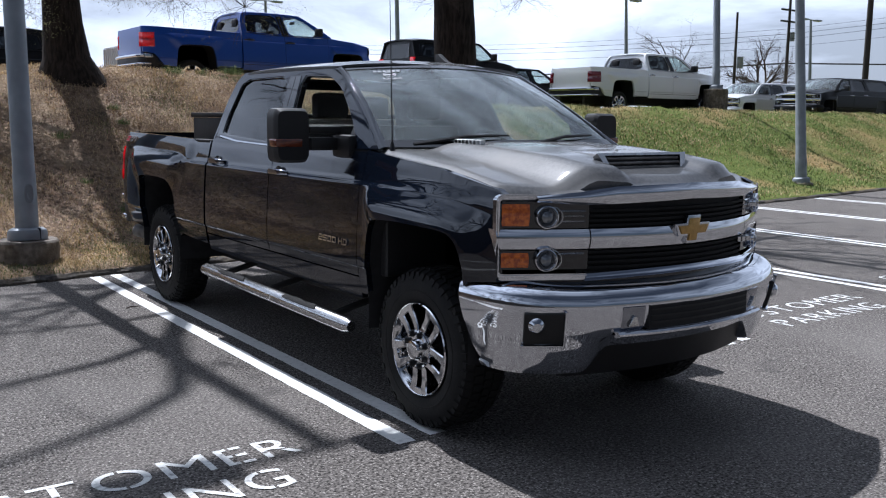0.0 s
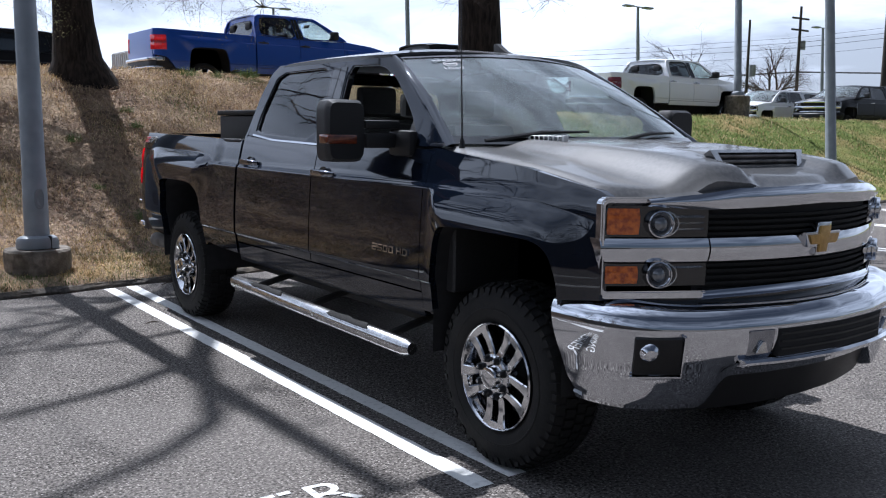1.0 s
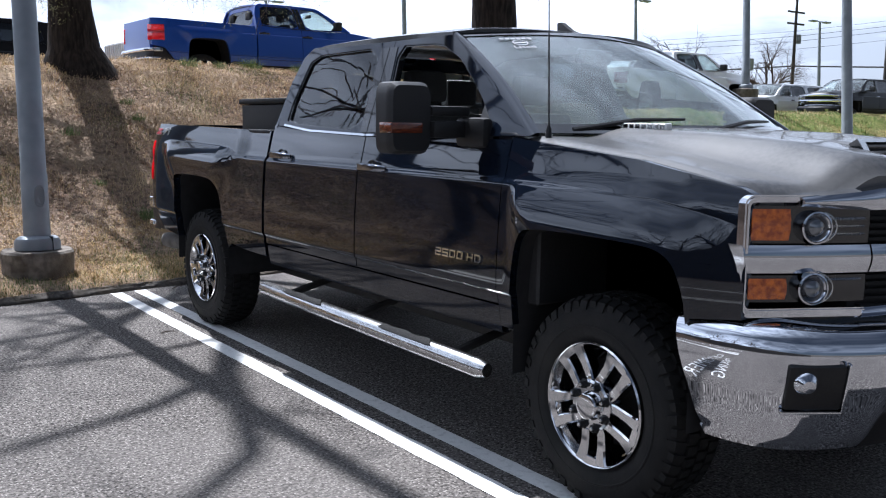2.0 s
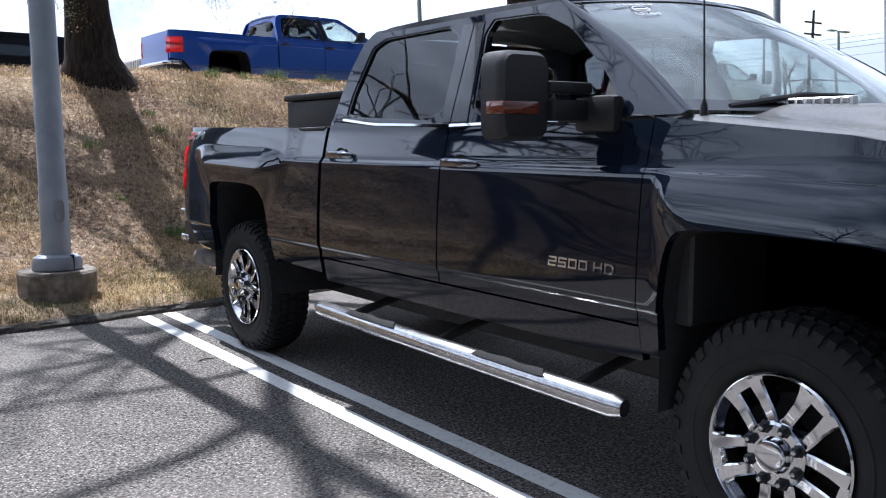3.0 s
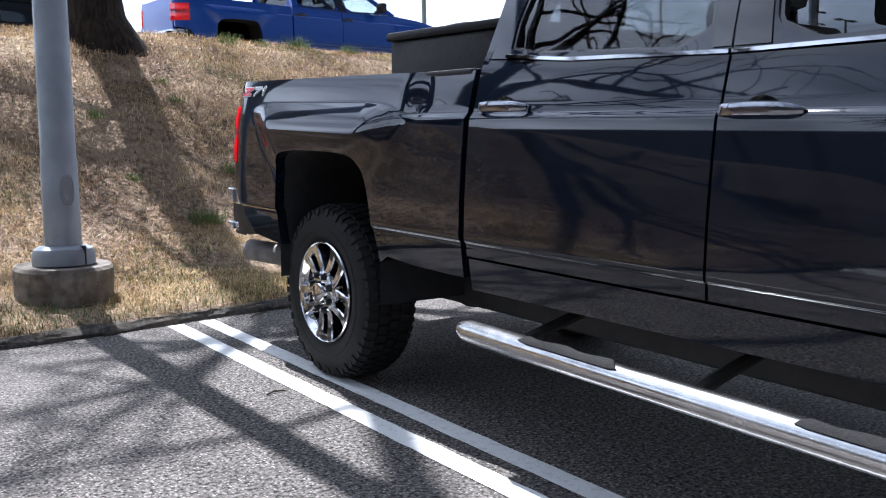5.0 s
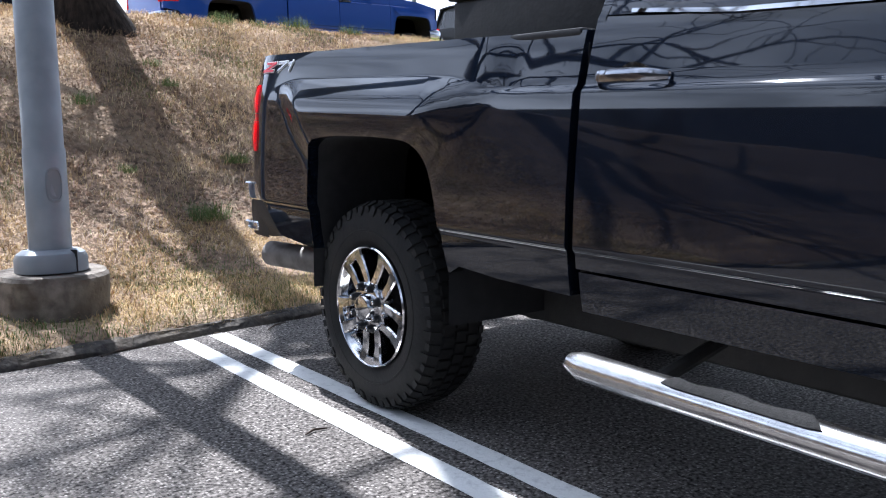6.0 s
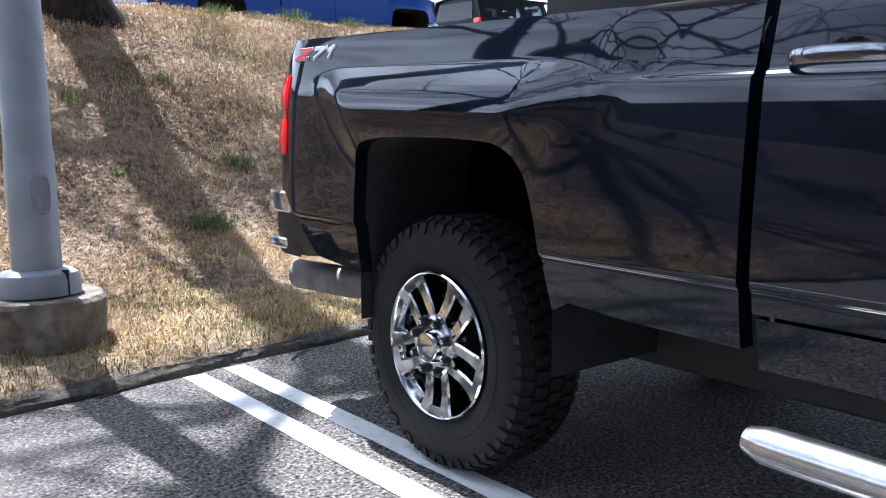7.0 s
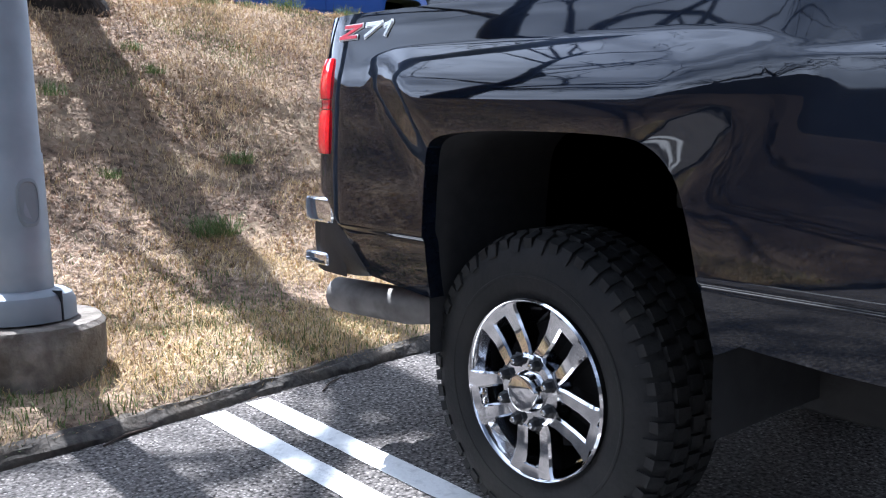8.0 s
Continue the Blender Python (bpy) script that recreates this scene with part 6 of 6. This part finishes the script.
def make_tree(x, y, r, trunk, limb, seed, levels=4, spread=0.75, flare=1.7, z=None, label="bare spring tree with rough dark bark", extra=(), lean=(0, 0), buds_on=False, bark=None):
    z = bank_z(x, y) - 0.08 if z is None else z
    t = thing("tree", (x, y, z), label=label, category="tree", group="bare trees")
    rng = np.random.default_rng(seed)
    bm, tw, buds = bmesh.new(), bmesh.new(), []
    pts, rad = [], []
    n = 16
    for k in range(n + 1):
        h = trunk * k / n
        pts.append(Vector((lean[0] * h + 0.12 * noise.noise((h * 0.4, seed, 0)), lean[1] * h + 0.12 * noise.noise((h * 0.4, seed, 5)), h - 0.25)))
        rad.append(r * (1 + (flare - 1) * math.exp(-h * 2.6)) * (1 - 0.30 * h / trunk))
    tube(pts, rad, 20, bm, True)
    for v in bm.verts:
        v.co += Vector((noise.noise(v.co * 2.2), noise.noise(v.co * 2.2 + Vector((5, 5, 5))), 0)) * r * 0.16
    top = pts[-1]
    for k in range(5):
        a = 2 * math.pi * (k + rng.uniform(-0.2, 0.2)) / 5
        start = pts[rng.integers(n - 7, n + 1)]
        grow(bm, tw, buds, rng, start.copy(), Vector((math.cos(a) * 0.8, math.sin(a) * 0.8, rng.uniform(0.5, 1.1))).normalized(), rad[-1] * rng.uniform(0.42, 0.62), limb * rng.uniform(0.8, 1.1), 1, levels, spread, 0.4)
    grow(bm, tw, buds, rng, top.copy(), Vector((0, 0, 1)), rad[-1] * 0.7, limb, 1, levels, spread * 0.8, 0.3)
    for path, radii, kids, reach in extra:
        local = [Vector(q) - Vector((x, y, z)) for q in path]
        tube(local, radii, 8, bm, True)
        for q, rr in list(zip(local, radii))[1:]:
            for _ in range(kids):
                dd = Vector(rng.normal(0, 1, 3)).normalized()
                grow(bm, tw, buds, rng, q.copy(), dd, max(0.005, rr * 0.3), reach, 3, 5, 0.7, 0.3)
    part("trunk", bm, bark or BARK, t, tidy=False)
    crown = part("crown", tw, TWIG, t, "fine bare twigs", tidy=False)
    if buds_on:
        verts, faces = [], []
        for q in buds:
            for _ in range(4):
                c = q + Vector(rng.normal(0, 0.05, 3))
                s = rng.uniform(0.006, 0.014)
                e = Vector(rng.normal(0, 1, 3)).normalized()
                f = e.orthogonal().normalized()
                k = len(verts)
                verts += [c - e * s, c + f * s * 0.6, c + e * s, c - f * s * 0.6]
                faces.append((k, k + 1, k + 2, k + 3))
        me = bpy.data.meshes.new("foliage")
        me.from_pydata(verts, [], faces)
        link("foliage", me, LEAFLET, t, "small opening buds", smooth=False)
    return t


COT = 1 / math.tan(radians(SUN_EL))


def limb_over(marks):
    """Points of a limb above the lot from where its shade falls on the ground and its heights."""
    return [(gx, gy + h * COT, h) for gx, gy, h in marks]


make_tree(0.18, 11.25, 0.275, 8.5, 3.2, 11, flare=2.3, levels=3, label="big bare tree at the top of the bank, rough dark bark", buds_on=True, lean=(-0.09, 0.0), extra=(
    ([(-0.2, 11.2, 5.2), (0.6, 10.9, 4.9), (1.3, 10.7, 4.3), (2.1, 10.5, 3.75), (2.7, 10.4, 3.35)], [0.07, 0.05, 0.035, 0.02, 0.008], 14, 0.75),
    ([(-0.2, 11.2, 4.9), (-0.9, 10.9, 4.5), (-1.5, 10.6, 3.9), (-1.9, 10.3, 3.4)], [0.06, 0.04, 0.025, 0.008], 16, 0.75),
    ([(-0.1, 11.1, 4.2), (0.4, 10.6, 4.0), (0.9, 10.3, 3.7), (1.4, 10.1, 3.5)], [0.035, 0.025, 0.015, 0.006], 14, 0.65),
    ([(-0.1, 11.1, 3.9), (-0.5, 10.6, 3.7), (-0.9, 10.2, 3.2)], [0.03, 0.018, 0.006], 16, 0.65),
    (limb_over([(0.1, 4.9, 9.0), (-0.5, 4.0, 9.6), (-1.08, 3.28, 10.2), (-1.42, 2.6, 10.8), (-1.62, 1.9, 11.4), (-1.84, 1.3, 11.9), (-2.25, 0.95, 12.4), (-3.0, 0.6, 12.8)]), [0.15, 0.13, 0.115, 0.10, 0.085, 0.07, 0.055, 0.035], 1, 1.0),
    (limb_over([(-1.42, 2.6, 10.8), (-2.0, 2.2, 11.2), (-2.6, 2.0, 11.5), (-3.6, 1.7, 11.8)]), [0.07, 0.055, 0.04, 0.02], 0, 1.0),
    (limb_over([(-0.9, 3.5, 10.0), (-1.6, 3.35, 10.2), (-2.4, 3.4, 10.5), (-3.4, 3.3, 10.8)]), [0.05, 0.04, 0.03, 0.015], 0, 1.0),
    ([(-0.3, 11.2, 4.4), (-1.0, 11.3, 4.3), (-1.8, 11.2, 4.0), (-2.6, 11.1, 3.7)], [0.05, 0.035, 0.02, 0.008], 16, 0.75),
    ([(-0.2, 11.2, 3.7), (0.5, 11.0, 3.9), (1.2, 11.0, 4.0), (2.0, 11.0, 4.1)], [0.04, 0.03, 0.02, 0.008], 14, 0.7),
))
make_tree(6.12, 9.2, 0.40, 6.0, 4.2, 23, label="bare tree with ivy-roughened dark trunk on the bank", lean=(-0.035, 0.0), flare=1.4, extra=(
    ([(6.1, 9.0, 4.2), (5.6, 8.7, 4.0), (5.2, 8.5, 3.7)], [0.03, 0.02, 0.007], 12, 0.6),
    ([(6.1, 9.1, 3.8), (6.7, 8.9, 3.9), (7.2, 8.8, 3.7)], [0.03, 0.02, 0.007], 12, 0.6),
))
make_tree(-7.6, 12.2, 0.40, 4.2, 5.6, 61, 3, 0.8, label="big bare tree at the top of the bank")
make_tree(-18.0, 1.5, 0.34, 3.4, 4.4, 31, 4, label="bare tree on the bank beyond the lot")
make_tree(-19.0, 8.0, 0.30, 3.0, 4.6, 37, 4, label="bare tree on the bank beyond the lot")
make_tree(-18.5, -5.0, 0.30, 3.2, 4.6, 41, 4, label="bare tree on the bank beyond the lot")
make_tree(49.6, 41.6, 0.17, 2.6, 3.4, 51, 4, 0.6, z=2.0, label="distant bare round-headed tree", bark=TWIG)
make_tree(57.7, 39.4, 0.17, 2.6, 3.4, 53, 4, 0.6, z=2.0, label="distant bare round-headed tree", bark=TWIG)
make_tree(52.0, 36.0, 0.2, 2.0, 2.4, 57, 4, 0.6, z=2.0, label="distant bare round-headed tree", bark=TWIG)

# ---------------------------------------------------------------- the parked vehicles
BASE = Matrix.Identity(4)
hero = make_vehicle("pickup_truck", BLUEBLACK, BASE, "blue-black four-door pickup with bright grille and bumper, parked in a bay", "pickup truck", "", hero=True, wheel_r=0.420)

# what only this truck carries
for s in (-1, 1):
    bm = tube([(s * 1.03, 0.52, 0.455), (s * 1.035, 0.56, 0.456), (s * 1.035, 1.6, 0.466), (s * 1.035, 2.66, 0.476), (s * 1.03, 2.71, 0.477)], [0.030, 0.044, 0.044, 0.044, 0.030], 20)
    sb = part("step_bar", bm, STEEL, hero, "bright tubular side step")
    for y0, y1 in ((0.89, 1.33), (1.92, 2.36)):
        def pad(u, v):
            y = y0 + (y1 - y0) * u
            ease = min(1.0, math.sin(math.pi * u) * 4.0)
            top = (80 + 9 * math.sin(u * 14.0)) * ease + 45 * (1 - ease)
            low = 36 * ease + 42 * (1 - ease)
            a = radians(low + (top - low) * v)
            rr = 0.0455 + 0.002 * ease
            return s * (1.035 + rr * math.cos(a)), y, 0.4605 + 0.0095 * (y - 0.52) + rr * math.sin(a)
        part("step_pad", sheet(26, 8, pad, (-s * 0.008, 0, -0.006)), PADRUBBER, sb, "black tread pad")
    for y in (0.8, 1.7, 2.45):
        part("bracket", tube([(s * 1.02, y, 0.46), (s * 0.86, y, 0.50), (s * 0.52, y, 0.58)], 0.022, 8), DARKSTEEL, sb)
    bm = bmesh.new()
    box(bm, (min(s * 0.70, s * 0.93), 3.375, 0.55), (max(s * 0.70, s * 0.93), 3.395, 0.68), 0.008)
    part("mud_flap", bm, BLACKPLASTIC, hero)
    # dealer badge on the front door and the trim badge on the bed
    y, z = 0.776, 0.917
    fx = s * (half_width(y, z) + 0.001)
    for text, dy in (("2", -0.136), ("5", -0.083), ("0", -0.030), ("0", 0.023), ("H", 0.097), ("D", 0.150)):
        stroke_letter("badge_letter", text, 0.037, 0.029, 0.0068, 0.005, CHROME, hero, pose(fx, y, z, 90, 0, -90 if s < 0 else 90) @ pose(dy, 0, 0), 0.08, "bright raised door lettering")
    y, z = 4.610, 1.396
    fx = s * (half_width(y, z) + 0.001)
    mm = pose(fx, y, z, 90, 0, (-90 if s < 0 else 90)) @ pose(0, 0, 0, -14, 0, 0)
    for text, dx, w, mt in (("Z", -0.092, 0.082, BADGERED), ("7", 0.014, 0.072, STEEL), ("1", 0.094, 0.070, STEEL)):
        stroke_letter("bed_decal", text, w, 0.034, 0.0165, 0.001, STICKER, hero, mm @ pose(dx, 0, 0), 0.55)
        stroke_letter("bed_decal", text, w, 0.034, 0.0095, 0.002, mt, hero, mm @ pose(dx, 0, 0.0025), 0.55, "red and grey trim decal")
bm = tube([(-0.58, 4.2, 0.55), (-0.66, 4.45, 0.52), (-0.74, 4.70, 0.50), (-0.79, 5.06, 0.497)], [0.045, 0.05, 0.062, 0.062], 24, cap=False)
ex = part("exhaust_pipe", bm, PIPE, hero, "wide steel exhaust tip")
part("exhaust_bore", tube([(-0.735, 4.70, 0.50), (-0.788, 5.05, 0.497)], [0.054, 0.056], 20), GASKET, ex)
bm = tube([(0, 0, -0.02), (0, 0, 0.03), (0, 0, 0.05), (0.0, 0.03, 0.80)], [0.016, 0.012, 0.004, 0.002], 8)
part("antenna", bm, BLACKPLASTIC, hero, "thin whip aerial", m=pose(-0.865, 0.36, 1.44))
bm = shape([(-0.08, 0.0), (0.10, 0.0), (0.105, 0.075), (0.075, 0.078), (0.0, 0.03)], 0.04, 0.008)
part("roof_fin_antenna", bm, BLACKPLASTIC, hero, "black shark-fin aerial", m=pose(0.18, 1.35, 1.975))
# clearance sticker at the top of the windshield: dark field, bars and one word
def on_screen(u, v):
    k = 2 * u - 1
    p = Vector((0.885 * k + (0.705 - 0.885) * k * v, 0.24 + 0.17 * k * k + (1.045 + 0.15 * k * k - 0.24 - 0.17 * k * k) * v, 1.452 + (1.915 + 0.033 * (1 - k * k) - 1.452) * v))
    b = 0.035 * math.sin(math.pi * v)
    return p + Vector((0, -0.6 * b, 0.5 * b))
c0 = on_screen(0.165, 0.845)
ux = (on_screen(0.19, 0.845) - on_screen(0.14, 0.845)).normalized()
uy = (on_screen(0.165, 0.88) - on_screen(0.165, 0.81)).normalized()
uz = ux.cross(uy).normalized()
sm = Matrix((ux, uy, uz)).transposed().to_4x4()
sm.translation = c0 + uz * 0.004
DIMMARK = material("dull_sticker_marks", (0.42, 0.43, 0.45), (0.34, 0.35, 0.37), scale=30, rough=0.5)
bm = bmesh.new()
for k in range(32):
    a, b2 = 2 * math.pi * k / 32, 2 * math.pi * (k + 1) / 32
    bm.faces.new([bm.verts.new((r * 1.3 * math.cos(t), r * math.sin(t) + 0.006, 0.0022)) for r, t in ((0.026, a), (0.032, a), (0.032, b2), (0.026, b2))])
stk = part("window_sticker", bm, DIMMARK, hero, "pale sticker marks at the top of the windshield", m=sm)
for x0, x1, z0, z1 in [(-0.09 + 0.03 * k, -0.068 + 0.03 * k, 0.045, 0.064) for k in range(6)] + [(-0.03, 0.03, 0.0, 0.012)]:
    bm = bmesh.new()
    box(bm, (x0, z0, 0.001), (x1, z1, 0.002))
    part("sticker_bar", bm, DIMMARK, stk)
words("sticker_word", "Used", 0.044, DIMMARK, stk, pose(0.0, -0.048, 0.002), 0.0005, "", 1.3)

# the toolbox that stands in the bed behind the cab
tb = thing("toolbox", (0, 0, 1.30), label="black metal toolbox across the truck bed", category="toolbox")
bm = bmesh.new()
box(bm, (-0.74, 2.84, -0.385), (0.74, 3.64, 0.295), 0.01)
part("body", bm, BOXBLACK, tb)
bm = bmesh.new()
box(bm, (-0.755, 2.83, 0.298), (0.755, 3.66, 0.335), 0.010)
part("lid", bm, BOXBLACK, tb)

TRUCK = Matrix.Diagonal((1, 0.95, 0.97, 1))
ROW = "vehicles parked above the bank"


def on_upper_lot(x, y, rz, drop=0.0):
    return pose(x, y, bank_z(x, y) - drop, 0, 0, rz)


make_vehicle("pickup_truck", BLUE, pose(7.45, 16.4, 2.02, 0, 0, 90) @ pose(0, -0.9, 0) @ TRUCK @ pose(0, 0.95, 0), "bright blue four-door pickup parked above the bank", "pickup truck", ROW, trim=GLOSSBLACK)
make_vehicle("pickup_truck", WHITE, pose(19.55, 15.5, 1.66, 0, 0, 90) @ TRUCK, "white four-door pickup parked above the bank", "pickup truck", ROW, lamp=DARKRED)
make_vehicle("off_road_wagon", CHARCOAL, pose(13.2, 17.4, 1.78, 0, 0, 90) @ Matrix.Diagonal((0.95, 0.65, 0.98, 1)), "dark boxy off-road wagon parked above the bank", "car", ROW, wagon=True, chrome_bumper=False, trim=GLOSSBLACK)
make_vehicle("family_wagon", CHARCOAL, pose(17.6, 19.6, 1.40, 0, 0, 90) @ Matrix.Diagonal((1, 0.86, 0.93, 1)), "dark family wagon parked between two pickups", "car", ROW, wagon=True, chrome_bumper=False)
make_vehicle("family_wagon", WHITE, pose(27.6, 19.8, 1.35, 0, 0, -90) @ Matrix.Diagonal((1, 0.92, 0.93, 1)), "white family wagon parked above the bank", "car", ROW, wagon=True, chrome_bumper=False)
make_vehicle("family_wagon", CHARCOAL, pose(28.5, 16.9, 1.42, 0, 0, -90) @ Matrix.Diagonal((1, 0.95, 0.97, 1)), "charcoal family wagon parked above the bank", "car", ROW, wagon=True, chrome_bumper=False)
make_vehicle("family_wagon", CHARCOAL, pose(-3.1, 17.6, 1.52, 0, 0, -90) @ Matrix.Diagonal((1, 0.92, 0.94, 1)), "dark family wagon parked above the bank behind a tree", "car", ROW, wagon=True, chrome_bumper=False)

# long ribbed box trailer behind the blue pickup
tl = thing("box_trailer", (8.85, 24.9, 1.15), label="pale ribbed box trailer parked behind the blue pickup", category="trailer")
bm = bmesh.new()
box(bm, (-4.05, -1.1, 0.75), (4.05, 1.1, 2.5), 0.03, 1)
part("body", bm, WALLPANEL, tl)
for k in range(41):
    bm = bmesh.new()
    box(bm, (-0.03, -0.03, 0.80), (0.03, 0.0, 2.44), 0.008, 1)
    part("rib", bm, WALLPANEL, tl, m=pose(-3.95 + k * 0.1975, -1.1, 0))
for k in range(11):
    bm = bmesh.new()
    box(bm, (-0.03, -0.03, 0.80), (0.0, 0.03, 2.44), 0.008, 1)
    part("rib", bm, WALLPANEL, tl, m=pose(-4.05, -1.0 + k * 0.2, 0))
for y in (-0.9, 0.9):
    for x in (1.6, 2.5):
        part("wheel", lathe([(-0.12, 0.0), (-0.12, 0.36), (0.12, 0.36), (0.12, 0.0)], 24, "y"), TYRE, tl, m=pose(x, y, 0.36))
bm = bmesh.new()
box(bm, (-3.9, -0.5, 0.0), (-3.7, 0.5, 0.76))
box(bm, (-4.0, -0.9, 0.66), (4.0, 0.9, 0.76))
part("chassis", bm, DARKSTEEL, tl)
